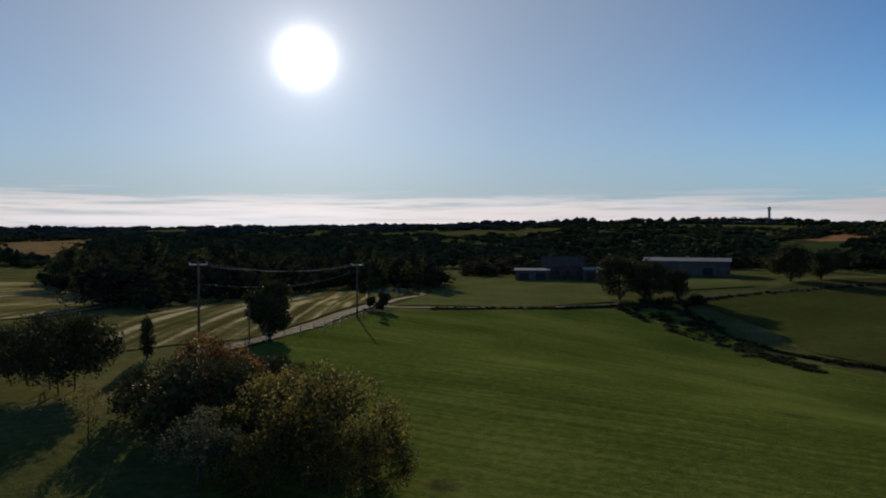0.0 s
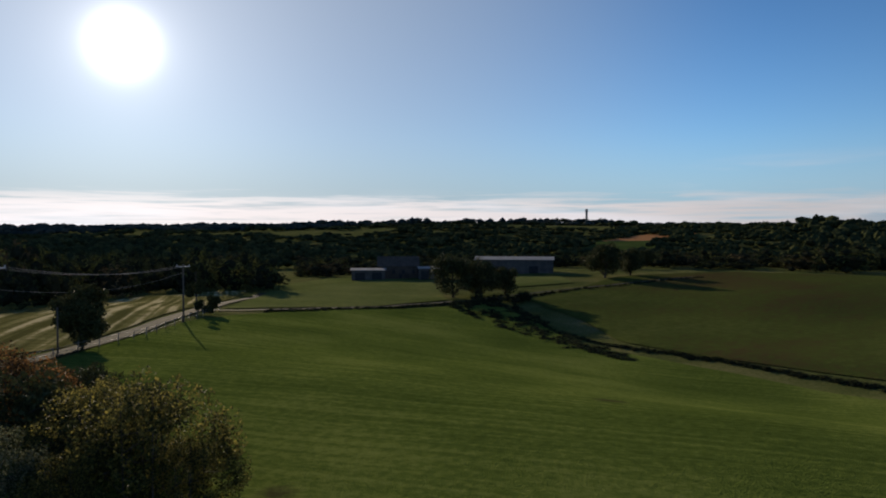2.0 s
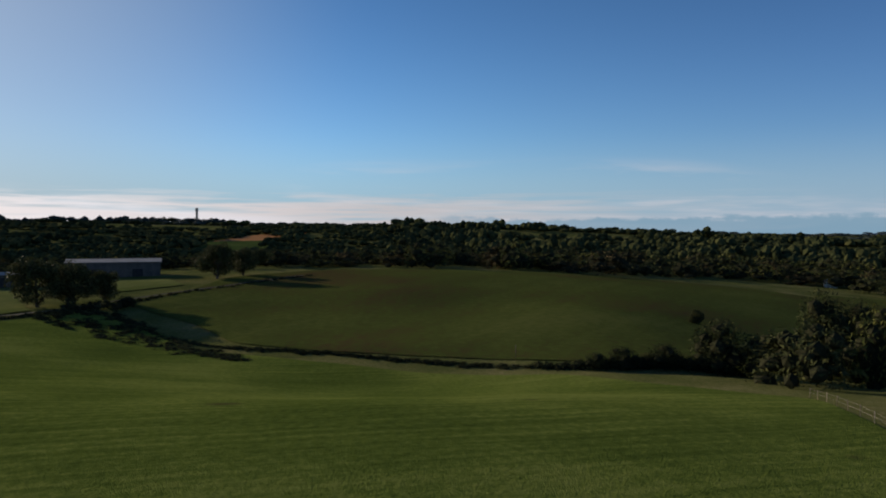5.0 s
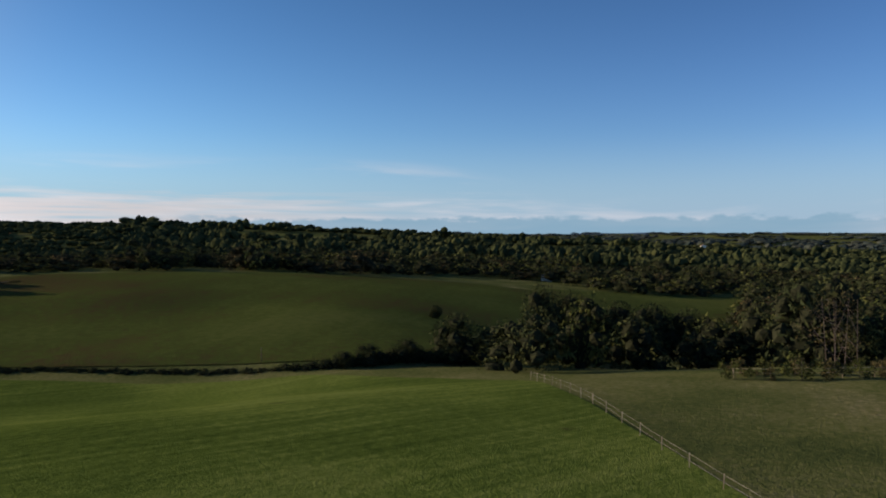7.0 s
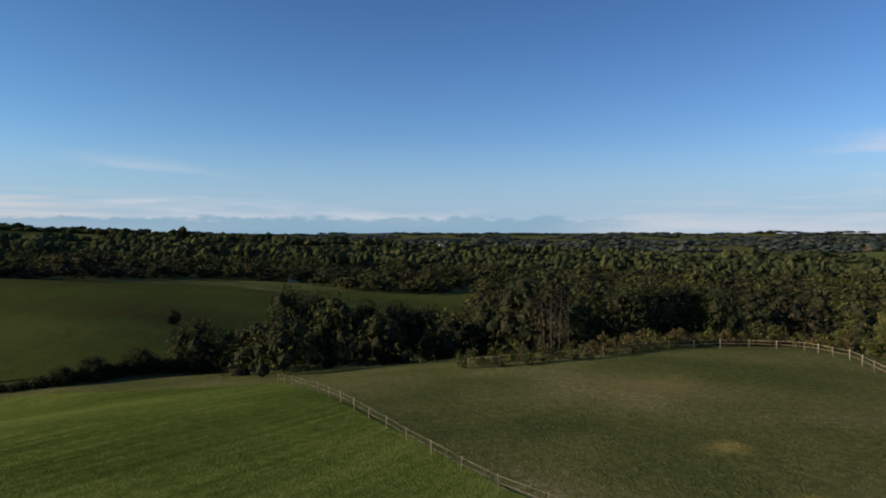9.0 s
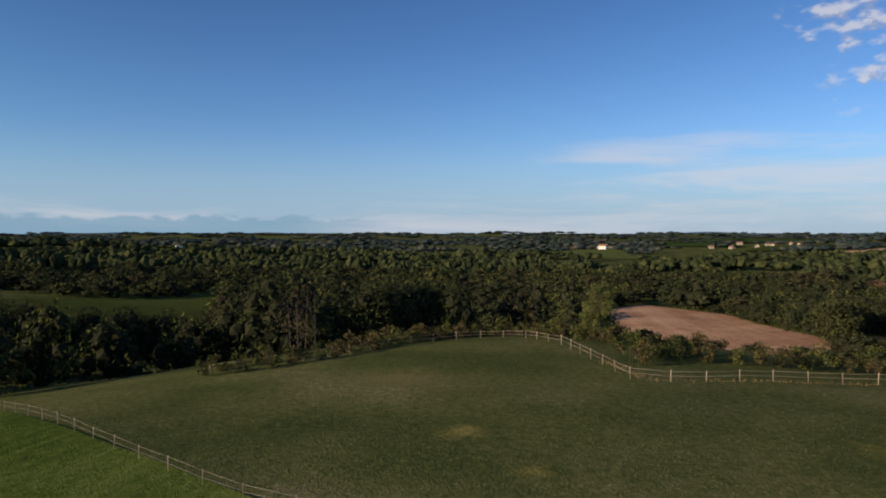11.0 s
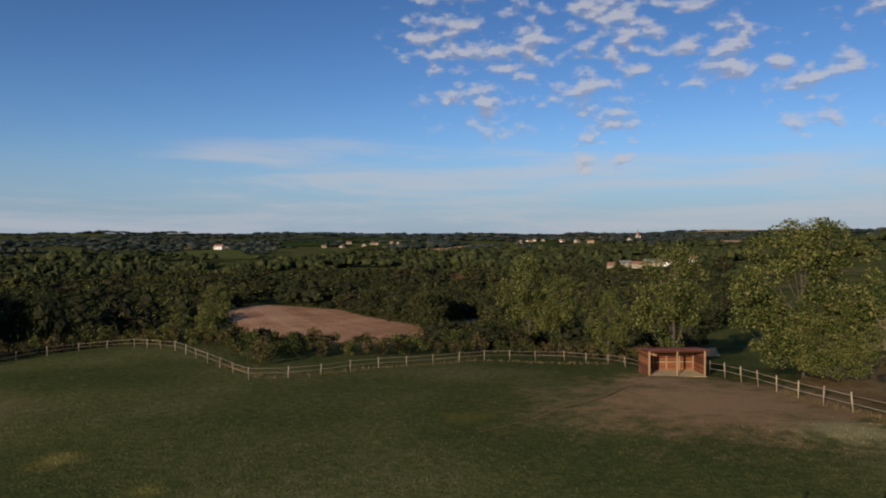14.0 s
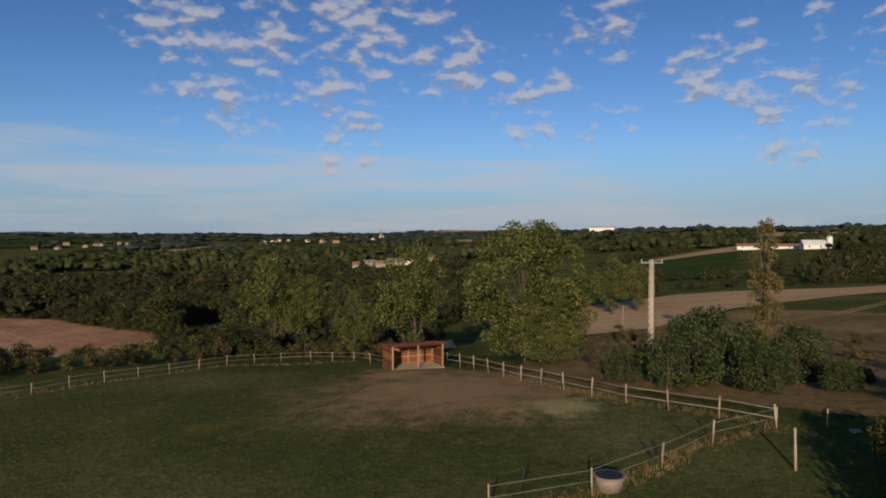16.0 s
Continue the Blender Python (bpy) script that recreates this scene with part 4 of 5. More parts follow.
LEFT_WOOD = np.array([(-47, 110), (-46, 131), (-43, 176), (-30, 224), (-4, 320), (-30, 440), (-220, 430), (-135, 235), (-76, 150), (-62, 124)])
CLUMP = np.array([(-24, 214), (-3, 212), (0, 250), (-10, 300), (-30, 270)])


PLOTS = [(p[::3], *np.array([p[:, 0].min(), p[:, 0].max(), p[:, 1].min(), p[:, 1].max()])) for p in FIELDS]


def open_land(x, y):
    return any(x0 < x < x1 and y0 < y < y1 and inside(p, x, y) for p, x0, x1, y0, y1 in PLOTS)


def patchy(a, d, x, y, level):
    return noise.noise(Vector((x / 260, y / 260, 0.3))) + 0.4 * noise.noise(Vector((x / 90, y / 90, 3.1))) > level


rng = np.random.default_rng(11)
FINE = [wood_tree(rng, 18, 620, 0.043, 9) for _ in range(10)]
MID = [wood_tree(rng, 12, 200, 0.060, 5) for _ in range(10)]
BIG = [wood_tree(rng, 30, 3600, 0.026, 12) for _ in range(8)]
STAND = [wood_stand(rng, 7) for _ in range(8)]

spots = scatter(-34, 2, 115, 470, 9.5, 0.0, rng, 13.0, lambda a, d, x, y: (inside(LEFT_WOOD, x, y) or inside(CLUMP, x, y)))
plant_wood("woodland", spots, MID, 1, "wood in shade beyond the stubble field")
# valley woods behind the near fields
valley = lambda a, d, x, y: d > 96 + 10 * math.sin(a / 4.0) + (14 if a > 88 else 0) + (8 if a > 100 else 0) and not open_land(x, y) and not (a < 89 and d > 142)
spots = scatter(71, 114, 96, 262, 8.6, 0.0, rng, 12.5, valley)
spots += scatter(114, 119, 105, 260, 7.2, 0.0, rng, 8, valley)
spots += scatter(118, 137, 98, 132, 5.0, 0.0, rng, 3.0, valley)
plant_wood("valley_wood", spots, FINE, 2, "trees of the valley wood")
# the ditch between the crop and the hill, and scrub partly in place of the lane oaks' shadow
low = []
DITCH = [(62, 146), (67, 131), (75, 113), (80, 98), (84.5, 84.5), (89, 72), (94, 62), (100, 55), (107, 45)]
for k, (x, y) in enumerate(along(DITCH, 260)):
    tall = 0.7 + 0.5 * rng.random() + 2.2 * max(0.0, (k - 182) / 78)
    low.append((x + rng.normal() * 0.5, y + rng.normal() * 0.5, tall, 1.8 + tall * 0.6))
# outline of the oaks' long shadow, filled with low dark scrub
near_shadow_edge, far_shadow_edge = along([(44, 184), (45, 168), (47, 150), (49, 134), (52, 120), (58, 107)], 40), along([(69, 184), (67, 168), (64, 150), (62, 136), (61, 122), (60, 109)], 40)
for a, b in zip(near_shadow_edge, far_shadow_edge):
    for _ in range(5):
        p = a + (b - a) * (0.9 * rng.random())
        low.append((p[0], p[1], 0.6 + 0.7 * rng.random() + 0.03 * max(0, p[1] - 140) * rng.random(), 3.8))
low += [(x + rng.normal() * 1.2, y + rng.normal() * 1.2, 2.6 + 2.2 * rng.random(), 5.0) for x, y in along([(54, 189), (60, 189), (66, 190), (72, 192)], 12)]
plant_wood("ditch_scrub", low, MID, 12, "scrub along the ditch below the lane, partly in place of shadow", "wood_leaf")
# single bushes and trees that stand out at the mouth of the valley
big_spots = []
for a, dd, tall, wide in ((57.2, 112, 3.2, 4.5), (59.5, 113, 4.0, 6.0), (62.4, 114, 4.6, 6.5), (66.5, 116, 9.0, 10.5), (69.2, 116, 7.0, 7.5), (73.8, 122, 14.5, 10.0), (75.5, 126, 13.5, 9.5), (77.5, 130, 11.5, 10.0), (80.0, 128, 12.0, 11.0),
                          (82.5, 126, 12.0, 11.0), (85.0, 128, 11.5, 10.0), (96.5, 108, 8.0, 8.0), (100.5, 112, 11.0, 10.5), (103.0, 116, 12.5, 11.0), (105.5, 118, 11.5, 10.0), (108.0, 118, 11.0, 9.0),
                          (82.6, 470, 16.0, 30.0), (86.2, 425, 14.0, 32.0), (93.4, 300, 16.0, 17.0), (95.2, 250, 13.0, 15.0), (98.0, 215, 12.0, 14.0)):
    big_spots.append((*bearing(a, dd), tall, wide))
# all take the darkest leaf colour, which stands in for the valley's shade
plant_wood("valley_wood", big_spots, BIG, 9, "tall trees at the mouth of the valley, shade put into their leaf colour", "wood_leaf")
spots = scatter(124, 160, 150, 300, 7.2, 0.0, rng, 9.5, lambda a, d, x, y: not open_land(x, y) and d > 195 - 2.0 * max(0, a - 138))
spots += scatter(137, 158, 100, 152, 6.0, 0.0, rng, 5.5)
plant_wood("valley_wood", spots, FINE, 3, "trees of the wood beyond the paddock")
spots = [(x + 1.5 + rng.normal() * 0.4, y - 2.2 + rng.normal() * 0.4, 0.9 + 0.5 * rng.random(), 2.4) for x, y in along([(-4, 140), (15, 161), (31, 175), (45, 184), (58, 194)], 120)]
spots += [(x + 2.0 + rng.normal() * 0.5, y - 2.4 + rng.normal() * 0.5, 1.0 + 0.8 * rng.random(), 2.6) for x, y in along([(70, 200), (95, 213), (113, 218), (150, 228)], 50)]
plant_wood("lane_hedge", spots, MID, 8, "bushes of the low hedge along the lane")
# woods on the slopes and the plain, out to the horizon
def slopes(a, d, x, y):
    if open_land(x, y) or (10 < a < 26 and d < 345) or (76 <= a < 89 and d < 348 + 6 * math.sin(a)):
        return False
    if (172 < a < 189 and d < 680) or (150 < a < 159 and 500 < d < 690):
        return False
    level = -0.14 if a < 33 else -0.3 if a < 76 else (-0.75 if d < 560 and a < 138 else -0.42 if d < 800 else -0.1) if a < 160 else 0.05
    return patchy(a, d, x, y, level)


spots = scatter(2, 41, 325, 560, 14.0, 0.0, rng, 8.5, slopes)
spots += scatter(41, 76, 325, 560, 16.0, 0.0, rng, 12, slopes)
spots += scatter(76, 160, 262, 560, 15, 0.0, rng, 12, slopes)
for line, tall in (([(44, -300), (10, -306), (-20, -300), (-70, -270), (-110, -270)], 6.5), ([(38, -212), (10, -232), (-20, -228), (-60, -222)], 4.0), ([(60, -420), (52, -520), (20, -640)], 9.0), ([(-90, -560), (-110, -590), (-130, -640)], 12.0), ([(-30, -240), (-62, -300), (-90, -350)], 9.0)):
    spots += [(x + rng.normal() * 2.5, y + rng.normal() * 2.5, tall * (0.6 + 0.7 * rng.random()), tall * 1.1) for x, y in along(line, 26)]
spots += scatter(184, 197, 125, 300, 9, 0.0, rng, 6.0, lambda a, d, x, y: patchy(a, d, x, y, 0.0))
spots += scatter(160, 196, 210, 560, 9, 0.0, rng, 9, slopes)
spots += scatter(22.6, 26.8, 1870, 1960, 20, 0.0, rng, 13)       # clump round the water tower
plant_wood("hill_wood", spots, MID, 4, "woods and hedges over the slopes")
spots = scatter(0, 41, 560, 1300, 20, 0.036, rng, 8.0, slopes) + scatter(41, 196, 560, 1300, 20, 0.040, rng, 12, slopes)
plant_wood("hill_wood", spots, STAND, 6, "dark woods and hedges over the farther slopes", "wood_leaf")
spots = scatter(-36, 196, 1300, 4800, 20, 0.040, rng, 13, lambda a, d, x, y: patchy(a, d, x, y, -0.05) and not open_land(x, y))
plant_wood("far_wood", spots, STAND, 5, "far woods and hedgerows out to the horizon, haze in their colour", "hazed_leaf")
spots = scatter(-36, 0, 480, 1300, 20, 0.034, rng, 9, lambda a, d, x, y: patchy(a, d, x, y, -0.35) and not open_land(x, y))
plant_wood("hill_wood", spots, STAND, 7, "dark woods beyond the ploughed land", "wood_leaf")

# ---- fences ----


def post_mesh(name, h, r, mat):
    bm = bmesh.new()
    tube(bm, [(0, 0, -0.3), (0.0, 0.0, h * 0.5), (0.012, 0.0, h - 0.03), (0.012, 0.0, h)], [r, r * 0.98, r * 0.95, r * 0.6], 7)
    me = bpy.data.meshes.new(name)
    bm.to_mesh(me)
    bm.free()
    me.materials.append(MAT[mat])
    return me


def rail_mesh(name, r, mat, sides=6):
    bm = bmesh.new()
    tube(bm, [(0, 0, 0), (0.004, 0, 0.5), (0, 0, 1)], [r, r * 0.95, r], sides)
    me = bpy.data.meshes.new(name)
    bm.to_mesh(me)
    bm.free()
    me.materials.append(MAT[mat])
    return me


def fence(pts, spacing, h, r, rails, rail_r, label, post_mat="post", rail_mat="post", name="fence", rail_name="rail", ease=True):
    """Posts along a line with rails or tapes between them, on the ground."""
    s = float(np.hypot(*np.diff(np.array(pts, float), axis=0).T).sum())
    q = along(pts, max(2, round(s / spacing) + 1), ease)
    top = empty(name, q[0][0], q[0][1], gz(*q[0]))
    inv = top.matrix_basis.inverted()
    post, rail = post_mesh("post", h, r, post_mat), rail_mesh(rail_name, rail_r, rail_mat)
    rng = np.random.default_rng(int(abs(q[0][0] * 10)))
    tops = []
    for x, y in q:
        m = pose(x, y, gz(x, y), rng.normal() * 2.2, rng.normal() * 2.2, rng.random() * 360) @ Matrix.Scale(0.94 + 0.12 * rng.random(), 4)
        part("post", post, None, top, m=inv @ m)
        tops.append(m)
    for a, b in zip(tops, tops[1:]):
        for z in rails:
            p0, p1 = a @ Vector((0, 0, z + rng.normal() * 0.015)), b @ Vector((0, 0, z + rng.normal() * 0.015))
            d = p1 - p0
            m = Matrix.Translation(p0) @ d.to_track_quat("Z", "Y").to_matrix().to_4x4() @ Matrix.Diagonal((1, 1, d.length, 1))
            part(rail_name, rail, None, top, m=inv @ m)
    return tagged(top, label, "fence", "field fences")


fence([(75, 23.3), (51, 10), (44, 6.2), (38.8, 3), (34, 0), (32, -1.6), (29, -4.5), (24, -10)], 3.4, 0.95, 0.03, (0.5, 0.85), 0.008, "thin pale post and tape fence across the meadow", "post", "tape", rail_name="tape")
CREST = [(x * f, y * f) for (x, y), f in zip(FENCE_LINE, [1.12] * 5 + [1.09, 1.06, 1.03] + [1.0] * 12)]
fence(CREST, 3.4, 1.08, 0.055, (0.52, 0.94), 0.022, "weathered wooden post and rail fence round the paddock", ease=False)
fence([(25.5, -66.5), (20, -61), (16, -56), (13, -53), (10, -49.6), (8, -47.6), (5, -45), (2, -43), (-1, -42), (-3.2, -40.4)], 3.3, 1.35, 0.06, (0.6, 1.12), 0.03, "weathered wooden post and rail fence below the thicket")
fence([(-3.2, -40.4), (1, -36), (2.2, -33), (5.0, -29), (8.5, -27)], 4.4, 1.2, 0.05, (0.6, 1.08), 0.010, "post and pale tape fence by the water tub", "post", "tape", rail_name="tape", ease=False)
fence([(-21, 66), (-16, 85), (-12.5, 112), (-10, 130)], 4.0, 1.2, 0.06, (0.6, 1.05), 0.02, "wire fence beside the farm track", "post", "tape", rail_name="wire")

# ---- utility poles and cables ----


def utility_pole(x, y, h, r, mat, label, arm_turn, square=False, arm=1.9):
    top = empty("utility_pole", x, y, gz(x, y), arm_turn)
    bm = bmesh.new()
    tube(bm, [(0, 0, -0.5), (0, 0, h * 0.5), (0, 0, h)], [r * 1.15, r, r * 0.8], 4 if square else 10)
    part("shaft", bm, mat, top)
    bm = box(bmesh.new(), -arm / 2, arm / 2, -0.05, 0.05, h - 0.32, h - 0.20, 0.01)
    arm_ob = part("crossarm", bm, "steel", top)
    if square:
        for k in range(14):
            z, half = 0.6 + k * 0.62, r * (1.12 - 0.33 * (0.6 + k * 0.62) / h) * 0.71 + 0.012
            part("rung", box(bmesh.new(), -half, half, -half, half, z, z + 0.16, 0.01), mat, top, m=pose(0, 0, 0, 0, 0, 45))
    for k in (-1, 0, 1):
        bm = bmesh.new()
        tube(bm, [(k * arm * 0.46, 0, h - 0.2), (k * arm * 0.46, 0, h - 0.1), (k * arm * 0.46, 0, h + 0.04)], [0.03, 0.055, 0.035], 8)
        part("insulator", bm, "insulator", arm_ob)
    return tagged(top, label, "utility pole", "utility poles")


def cable(a, b, sag, r=0.015, n=26):
    bm = bmesh.new()
    a, b = Vector(a), Vector(b)
    pts = []
    for i in range(n + 1):
        t = i / n
        p = a.lerp(b, t)
        p.z -= sag * 4 * t * (1 - t)
        pts.append(p)
    tube(bm, pts, [r] * len(pts), 5)
    return tagged(part("power_cable", bm, "wire"), "thin sagging overhead power cable", "cable", "power cables")


P1, P2 = (-26.5, 75.0), (-13.4, 108.0)
utility_pole(*P1, 8.6, 0.13, "grey_post", "dark wooden utility pole with a crossarm", 20)
utility_pole(*P2, 8.4, 0.13, "grey_post", "dark wooden utility pole beside the track", 20)
tagged(part("short_pole", tube(bmesh.new(), [(0, 0, -0.4), (0, 0, 2.2), (0, 0, 4.6)], [0.09, 0.085, 0.07], 8), "grey_post", m=pose(-20.6, 73.5, gz(-20.6, 73.5))), "short dark wooden pole near the track", "pole")
for off in (-0.85, 0.0, 0.85):
    cable((P1[0] + off, P1[1] + off * 0.3, gz(*P1) + 8.45), (P2[0] + off, P2[1] + off * 0.3, gz(*P2) + 8.25), 1.0)
cable((P1[0], P1[1], gz(*P1) + 6.3), (P2[0], P2[1], gz(*P2) + 7.3), 1.3, 0.015)
utility_pole(4.9, -62.0, 9.7, 0.31, "concrete", "square tapered concrete utility pole above the thicket", 30, True, 2.0)

# ---- field shelter ----


def field_shelter():
    x, y = 27.0, -62.5
    top = empty("field_shelter", x, y, gz(x, y), 225)
    w, d, hf, hb = 5.4, 2.8, 2.35, 2.05

    def boards(name, x0, x1, y0, y1, z0, z1, along_x, n, mat="shed_wood"):
        for k in range(n):
            a, b = z0 + (z1 - z0) * k / n, z0 + (z1 - z0) * (k + 1) / n - 0.012
            part("board", box(bmesh.new(), x0, x1, y0, y1, a, b), mat, panel)
    panel = part("back_wall", box(bmesh.new(), -w / 2, w / 2, d - 0.04, d, -0.3, 0.1), "shed_wood", top)
    boards("board", -w / 2, w / 2, d - 0.05, d, 0.1, hb, True, 13)
    for sx in (-1, 1):
        panel = part("side_wall", box(bmesh.new(), sx * w / 2 - 0.03, sx * w / 2 + 0.03, 0, d, -0.3, 0.1), "shed_wood", top)
        boards("board", sx * w / 2 - 0.03, sx * w / 2 + 0.03, 0.05, d - 0.055, 0.1, hb, False, 13)
    for px in (-w / 2 + 0.06, 0.0, w / 2 - 0.06):
        part("post", box(bmesh.new(), px - 0.07, px + 0.07, -0.07, 0.07, -0.3, hf - 0.04, 0.012), "shed_pale", top)
        part("post", box(bmesh.new(), px - 0.06, px + 0.06, d - 0.18, d - 0.06, -0.3, hb - 0.04, 0.012), "shed_pale", top)
    for z in (0.75, 1.45):
        part("rail", box(bmesh.new(), -w / 2 + 0.1, w / 2 - 0.1, d - 0.10, d - 0.055, z, z + 0.12), "shed_pale", top)
    for px in (-1.3, 1.3):
        part("rail", box(bmesh.new(), px - 0.05, px + 0.05, d - 0.11, d - 0.06, 0.1, hb - 0.05), "shed_pale", top)
    part("beam", box(bmesh.new(), -w / 2, w / 2, -0.06, 0.06, hf - 0.16, hf - 0.02, 0.01), "shed_wood", top)
    bm = box(bmesh.new(), -w / 2 - 0.25, w / 2 + 0.25, -0.45, d + 0.25, 0, 0.07, 0.012)
    roof = part("roof", bm, "roof_red", top, "dark red sheet roof", pose(0, 0, hf + 0.03, math.degrees(math.atan2(hb - hf, d)), 0, 0))
    for k in range(12):
        px = -w / 2 - 0.2 + (w + 0.4) * k / 11
        part("rib", box(bmesh.new(), px - 0.02, px + 0.02, -0.45, d + 0.25, 0.07, 0.10), "roof_red", roof)
    part("bedding", box(bmesh.new(), -w / 2 + 0.1, w / 2 - 0.1, -0.7, d - 0.1, -0.25, 0.06, 0.03), "straw", top, "pale trodden straw floor")
    tagged(top, "open-fronted red-brown timber horse shelter with dark red roof", "field shelter")


field_shelter()

# ---- buildings ----


def building(name, x, y, turn, w, d, eave, ridge, wall, roof, label, windows=0, doors=1, group="", category="building"):
    """A gabled building: w along its front, d deep, with eaves, openings and roof slabs."""
    g = min(gz(x, y), gz(x + d / 2, y), gz(x - d / 2, y)) - 0.3
    top = empty(name, x, y, g, turn)
    bm = bmesh.new()
    pts = [(-d / 2, -1.0), (d / 2, -1.0), (d / 2, eave), (0, ridge), (-d / 2, eave)]
    ends = [[bm.verts.new((sx * w / 2, py, pz)) for py, pz in pts] for sx in (-1, 1)]
    bm.faces.new(ends[0][::-1])
    bm.faces.new(ends[1])
    for k in range(5):
        bm.faces.new((ends[0][k], ends[0][(k + 1) % 5], ends[1][(k + 1) % 5], ends[1][k]))
    bmesh.ops.recalc_face_normals(bm, faces=bm.faces)
    part("wall", bm, wall, top)
    for sy in (-1, 1):
        bm = bmesh.new()
        o = 0.5
        slope = (ridge - eave) / (d / 2)
        e0, e1 = Vector((0, sy * (d / 2 + o), eave - slope * o + 0.03)), Vector((0, 0, ridge + 0.03))
        vs = [bm.verts.new((px, v.y, v.z + up)) for up in (0.0, 0.18) for px, v in ((-w / 2 - o, e0), (w / 2 + o, e0), (w / 2 + o, e1), (-w / 2 - o, e1))]
        for q in ((0, 1, 2, 3), (4, 5, 6, 7), (0, 1, 5, 4), (1, 2, 6, 5), (2, 3, 7, 6), (3, 0, 4, 7)):
            bm.faces.new([vs[k] for k in q])
        bmesh.ops.recalc_face_normals(bm, faces=bm.faces)
        part("roof", bm, roof, top)
    for k in range(windows):
        px = -w / 2 + w * (k + 0.5) / windows
        for sy in (-1, 1):
            part("window", box(bmesh.new(), px - 0.5, px + 0.5, sy * d / 2 - 0.06, sy * d / 2 + 0.06, eave * 0.45, eave * 0.45 + 1.3), "dark", top)
    for k in range(doors):
        px = -w / 2 + w * (k + 0.5) / doors + (0.8 if windows else 0)
        ww, hh = (0.5, 2.1) if windows else (1.9, min(3.6, eave * 0.8))
        part("door", box(bmesh.new(), px - ww, px + ww, -d / 2 - 0.07, -d / 2 + 0.05, 0, hh), "dark", top)
    return tagged(top, label, category, group)


building("barn", 100, 284, -22, 33, 12, 6.2, 7.3, "cladding", "sheet", "long dark barn with a pale metal roof", 0, 2)
building("farmhouse", 48, 278, -8, 16, 9, 5.5, 9.0, "slate", "slate", "old dark brown farmhouse in shade", 4, 1)
building("outbuilding", 35, 271, -8, 13, 7, 4.4, 5.0, "cladding", "sheet", "low farm outbuilding with a pale roof", 0, 2, "outbuildings")
building("outbuilding", 59, 265, -8, 10, 7, 4.4, 5.0, "cladding", "sheet", "low farm outbuilding with a pale roof", 0, 2, "outbuildings")
building("cottage", 203, 447, 35, 9, 6, 3.2, 6.0, "white_wall", "tile", "small white gabled cottage below the hill", 2, 1)

# ---- landmarks farther off ----


def water_tower(x, y, h):
    top = empty("water_tower", x, y, gz(x, y) - 1)
    part("shaft", tube(bmesh.new(), [(0, 0, -3), (0, 0, h * 0.7), (0, 0, h * 0.74)], [h * 0.085, h * 0.08, h * 0.085], 14), "concrete", top)
    part("tank", tube(bmesh.new(), [(0, 0, h * 0.74), (0, 0, h * 0.80), (0, 0, h * 0.97), (0, 0, h)], [h * 0.085, h * 0.10, h * 0.10, h * 0.085], 14), "concrete", top)
    tagged(top, "tall concrete water tower on the wooded hill", "tower")


water_tower(*bearing(25.2, 1860), 36)
building("long_farm_building", -44, -625, 3, 52, 12, 2.8, 4.8, "white_wall", "tile", "long white farm building with a low tile roof", 6, 0)
building("white_barn", -72, -603, 8, 16, 12, 4.2, 7.2, "white_wall", "white_wall", "white gabled barn beside the long farm building", 2, 1)


def silo(x, y, h, r):
    top = empty("silo", x, y, gz(x, y))
    part("drum", tube(bmesh.new(), [(0, 0, -1), (0, 0, h * 0.9)], [r, r], 16), "white_wall", top)
    part("cap", tube(bmesh.new(), [(0, 0, h * 0.9), (0, 0, h)], [r * 1.05, r * 0.35], 16), "sheet", top)
    tagged(top, "round white silo with a metal cap", "silo")


silo(-84, -608, 10, 2.2)
building("grain_store", *bearing(171.7, 1500), 0, 52, 30, 17, 18.5, "white_wall", "sheet", "big white grain store block on the plain", 0, 3)
building("warehouse", *bearing(170.0, 1520), 0, 30, 20, 6, 7.5, "white_wall", "sheet", "low white warehouse beside the grain store", 0, 2)
for a, d, w, e, roof in ((151.5, 645, 12, 3.5, "tile"), (152.7, 660, 13, 4, "sheet"), (153.8, 630, 14, 4, "tile"), (154.8, 655, 16, 4.5, "sheet"), (156.0, 650, 10, 4.5, "tile"), (157.9, 655, 8, 6, "tile")):
    building("farm_shed", *bearing(a, d), 30 * math.sin(d * a), w, 10, e, e + 2.2, "white_wall" if w < 11 else "stone_wall", roof, "pale farm shed among the trees", 0, 2, "valley farm")
building("white_house", *bearing(120.0, 1680), 25, 22, 12, 9, 13, "white_wall", "tile", "white house alone among far woods", 4, 1)
building("white_house", *bearing(86.1, 1040), 10, 9, 8, 9, 10.5, "white_wall", "tile", "pale house alone among far woods", 2, 1)
building("warehouse", *bearing(91.8, 2200), 0, 40, 16, 6, 8, "white_wall", "sheet", "long white warehouse on the far plain", 0, 2)
building("barn", *bearing(74.0, 425), 20, 9, 6, 3.4, 4.6, "white_wall", "sheet", "small pale field barn at the wood's edge", 0, 1)

# the far town and its church
rng = np.random.default_rng(21)
for k in range(60):
    a = 144.0 + 14.0 * rng.random() if k % 6 else 128 + 8 * rng.random()
    d = 1650 + 450 * rng.random()
    w = 7 + 8 * rng.random()
    e = 3 + 3 * rng.random()
    building("town_house", *bearing(a, d), 180 * rng.random(), w, 9, e, e + 2.8, "white_wall" if rng.random() < 0.12 else "stone_wall", "tile", "small pale town house with a clay roof", 2, 1, "town houses", "house")


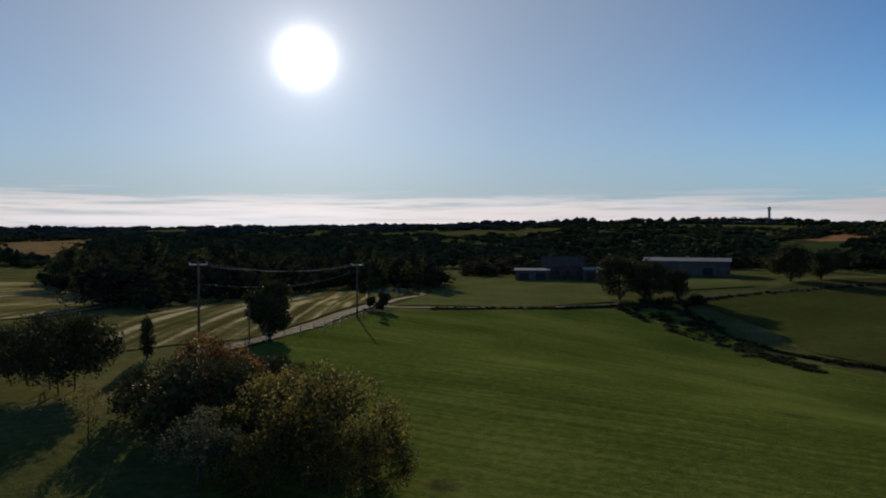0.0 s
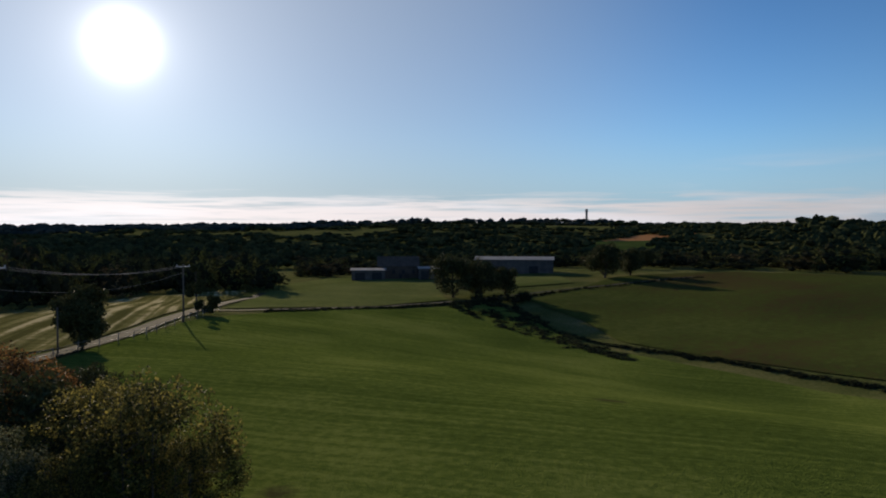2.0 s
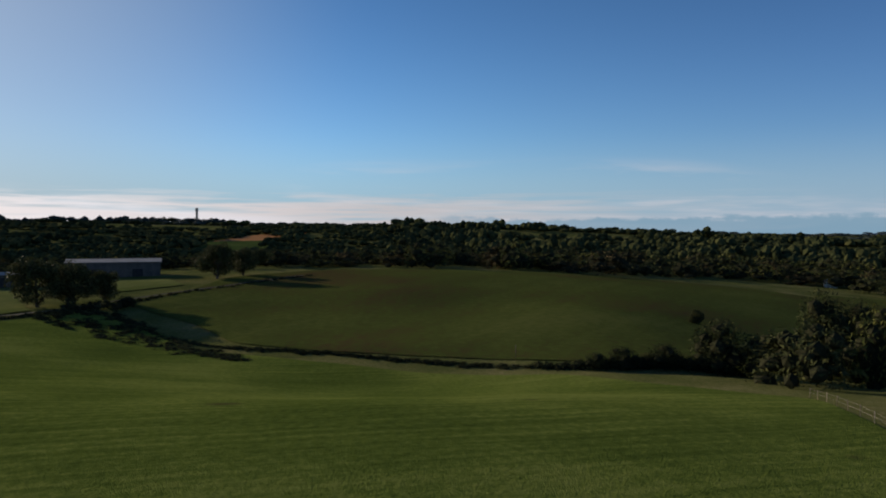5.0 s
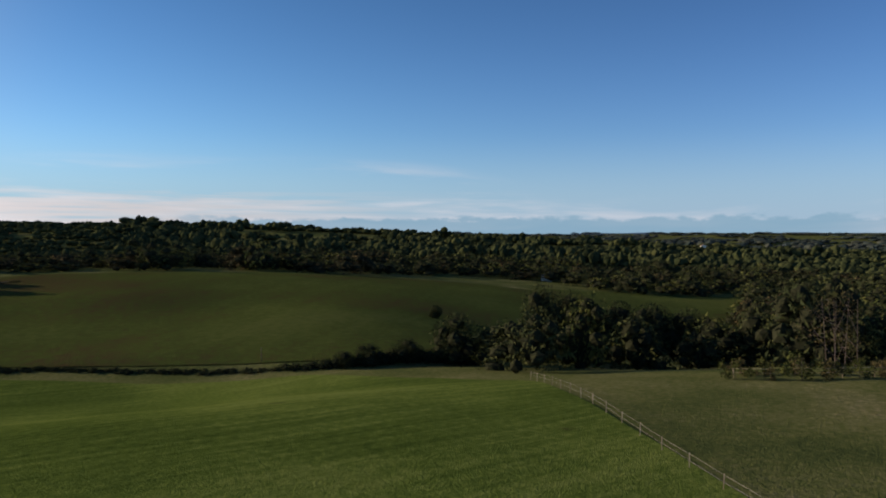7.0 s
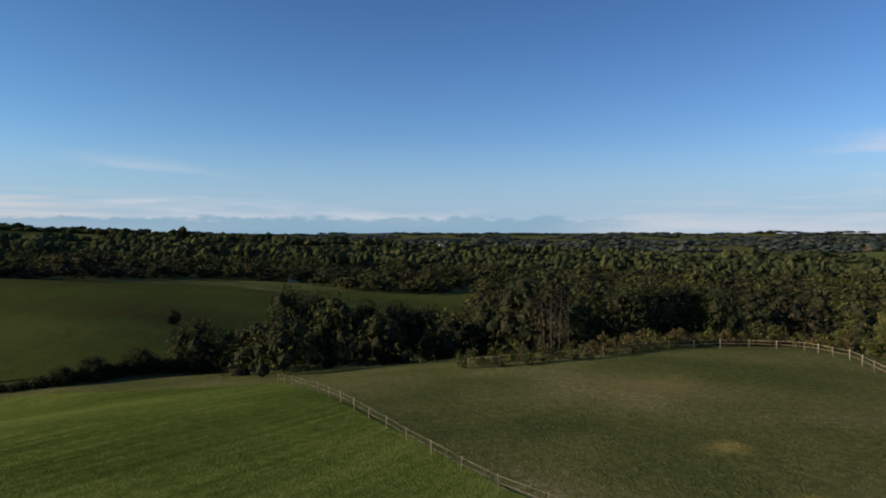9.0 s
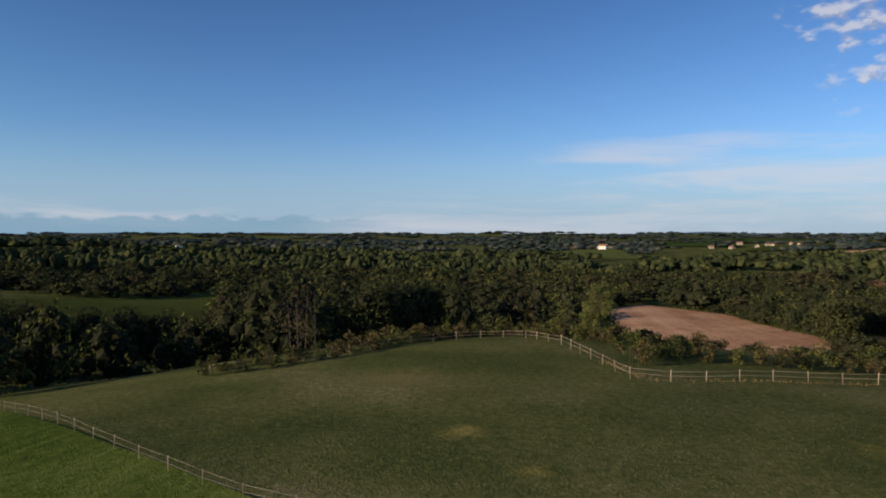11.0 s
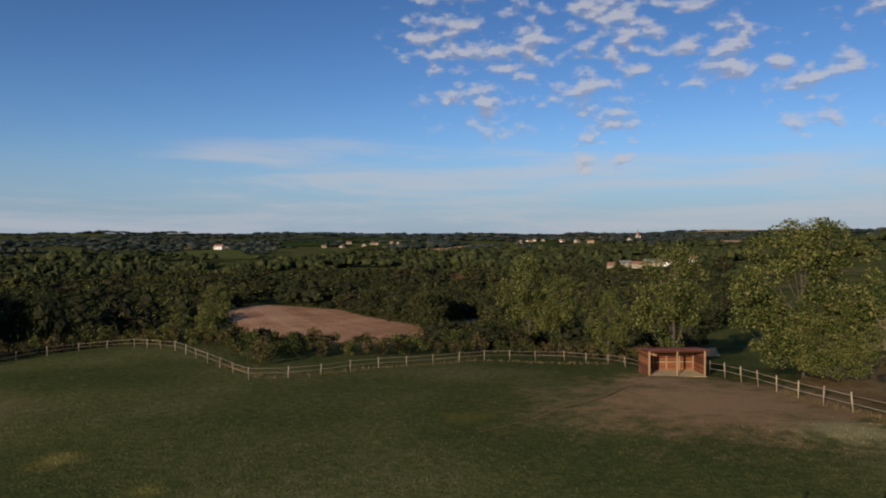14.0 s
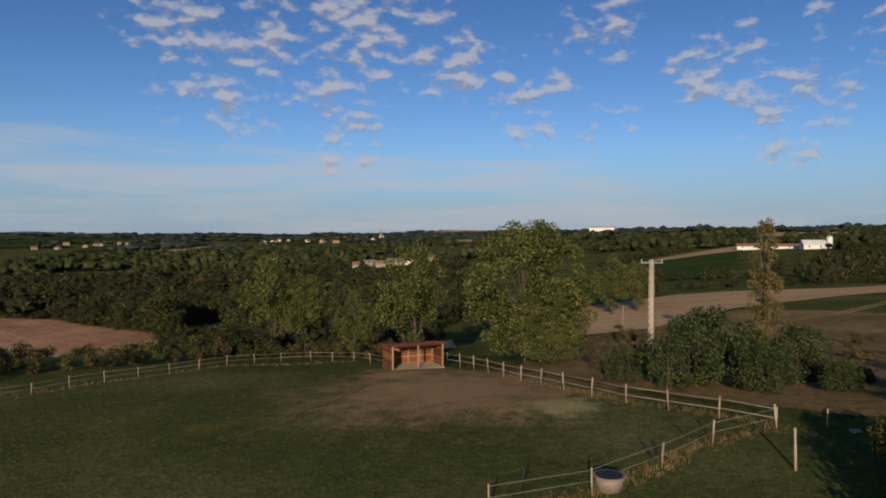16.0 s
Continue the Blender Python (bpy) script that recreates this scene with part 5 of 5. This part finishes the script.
def church(x, y):
    top = empty("church", x, y, gz(x, y))
    part("tower", box(bmesh.new(), -3, 3, -3, 3, -1, 16), "stone_wall", top)
    part("spire", tube(bmesh.new(), [(0, 0, 16), (0, 0, 18), (0, 0, 29)], [3.6, 2.4, 0.12], 8), "tile", top)
    part("nave", box(bmesh.new(), 3, 20, -5, 5, -1, 9), "stone_wall", top)
    tagged(top, "stone church tower with a spire in the town", "church")


church(*bearing(153.6, 1640))

# ---- small things by the gate ----


def stake(x, y, h, r, mat, label, lean=(0, 0), name="fence_post"):
    bm = bmesh.new()
    tube(bm, [(0, 0, -0.3), (0.01, 0, h * 0.5), (0, 0.01, h - 0.03), (0, 0.01, h)], [r, r * 0.97, r * 0.95, r * 0.6], 8)
    return tagged(part(name, bm, mat, m=pose(x, y, gz(x, y), lean[0], lean[1], 0)), label, "post", "gate posts")


stake(-3.5, -34.1, 1.9, 0.07, "post", "tall pale wooden gate post", (0, 2))
stake(-5.7, -41.3, 1.0, 0.05, "post", "short pale wooden post")
stake(14.5, -123.3, 4.2, 0.09, "post", "thin pale pole in the dry field")
stake(92.3, 75.4, 2.4, 0.05, "grey_post", "thin grey post beyond the ditch")
for x, y, h, ln in ((7.7, -28.9, 1.1, (6, -10)), (4.9, -30.1, 1.15, (0, -4)), (2.4, -33.7, 1.25, (4, 22)), (1.2, -38.1, 0.95, (4, 30))):
    stake(x, y, h, 0.045, "black_post", "black leaning plastic stake", ln, "stake")


def water_tub(x, y):
    top = empty("water_tub", x, y, gz(x, y))
    bm = bmesh.new()
    tube(bm, [(0, 0, -0.05), (0, 0, 0.35), (0, 0, 0.58)], [0.52, 0.60, 0.64], 24)
    part("basin", bm, "tub", top)
    part("rim", tube(bmesh.new(), [(0, 0, 0.56), (0, 0, 0.60), (0, 0, 0.64)], [0.66, 0.70, 0.67], 24), "tub", top)
    part("water", tube(bmesh.new(), [(0, 0, 0.630), (0, 0, 0.645)], [0.60, 0.60], 24), "dark", top, "dark water")
    tagged(top, "round pale plastic water tub in the paddock", "tub")


water_tub(4.1, -30.2)
bm = box(bmesh.new(), -0.28, 0.28, -0.18, 0.18, 0.0, 0.14, 0.04)
tagged(part("feed_tray", bm, "tub", m=pose(-6.9, -40.7, gz(-6.9, -40.7), 0, 0, 25)), "small white plastic feed tray on the ground", "tray")

# ---- grass that stands up from the ground ----


def tufts(name, spots, tall, mat, label, seed, blades=4):
    """Clumps of bent blades on the ground."""
    rng = np.random.default_rng(seed)
    p = np.repeat(np.asarray(spots, float), blades, axis=0)
    n = len(p)
    p = p + rng.normal(size=(n, 2)) * 0.07
    a = rng.random(n) * 6.283
    h = tall * (0.5 + rng.random(n))
    wd = 0.008 + 0.013 * rng.random(n)
    lean = rng.normal(size=(n, 2)) * 0.4 * h[:, None]
    z = height(p[:, 0], p[:, 1]) + 0.03
    e = np.stack([np.cos(a), np.sin(a)], -1) * wd[:, None]
    v = np.stack([np.column_stack([p - e, z]), np.column_stack([p + e, z]), np.column_stack([p + lean, z + h])], 1).reshape(-1, 3)
    ob = part(name, mesh_from(name, v, np.arange(n * 3).reshape(-1, 3)), mat)
    return tagged(ob, label, "grass", kind="stuff")


rng = np.random.default_rng(99)
CROP = FIELDS[0]
crop_spots, grass_spots = [], []
for _ in range(34000):
    a, dd = -26 + 222 * rng.random(), 23 * (5.0 ** rng.random())
    x, y = bearing(a, dd)
    if noise.noise(Vector((x / 7, y / 7, 0.0))) + 0.5 * noise.noise(Vector((x / 1.6, y / 1.6, 5.0))) < -0.05 - 0.3 * rng.random():
        continue
    if math.hypot(x - 19, y + 51) < 9 + 4 * rng.random():
        continue
    (crop_spots if inside(CROP[::3], x, y) else grass_spots).append((x, y))
tufts("crop_blades", crop_spots, 0.055, "sown", "short green blades of the young crop", 1)
tufts("grass_tufts", grass_spots, 0.065, "pasture", "rough tufts of paddock grass", 2)
dry_spots = []
for line in ([(-3.2, -40.4), (1, -36), (2.2, -33), (5.0, -29), (8.5, -27)], [(16, -56.5), (10, -50), (5, -45.5), (-3, -41)], [(61, -35.5), (52, -35), (51, -46), (48, -59), (36, -67)]):
    for x, y in along(line, 420, False):
        dry_spots.append((x + rng.normal() * 0.35, y + rng.normal() * 0.35))
tufts("dry_grass", dry_spots, 0.24, "rough", "tall dry brown grass along the fences", 3, 3)
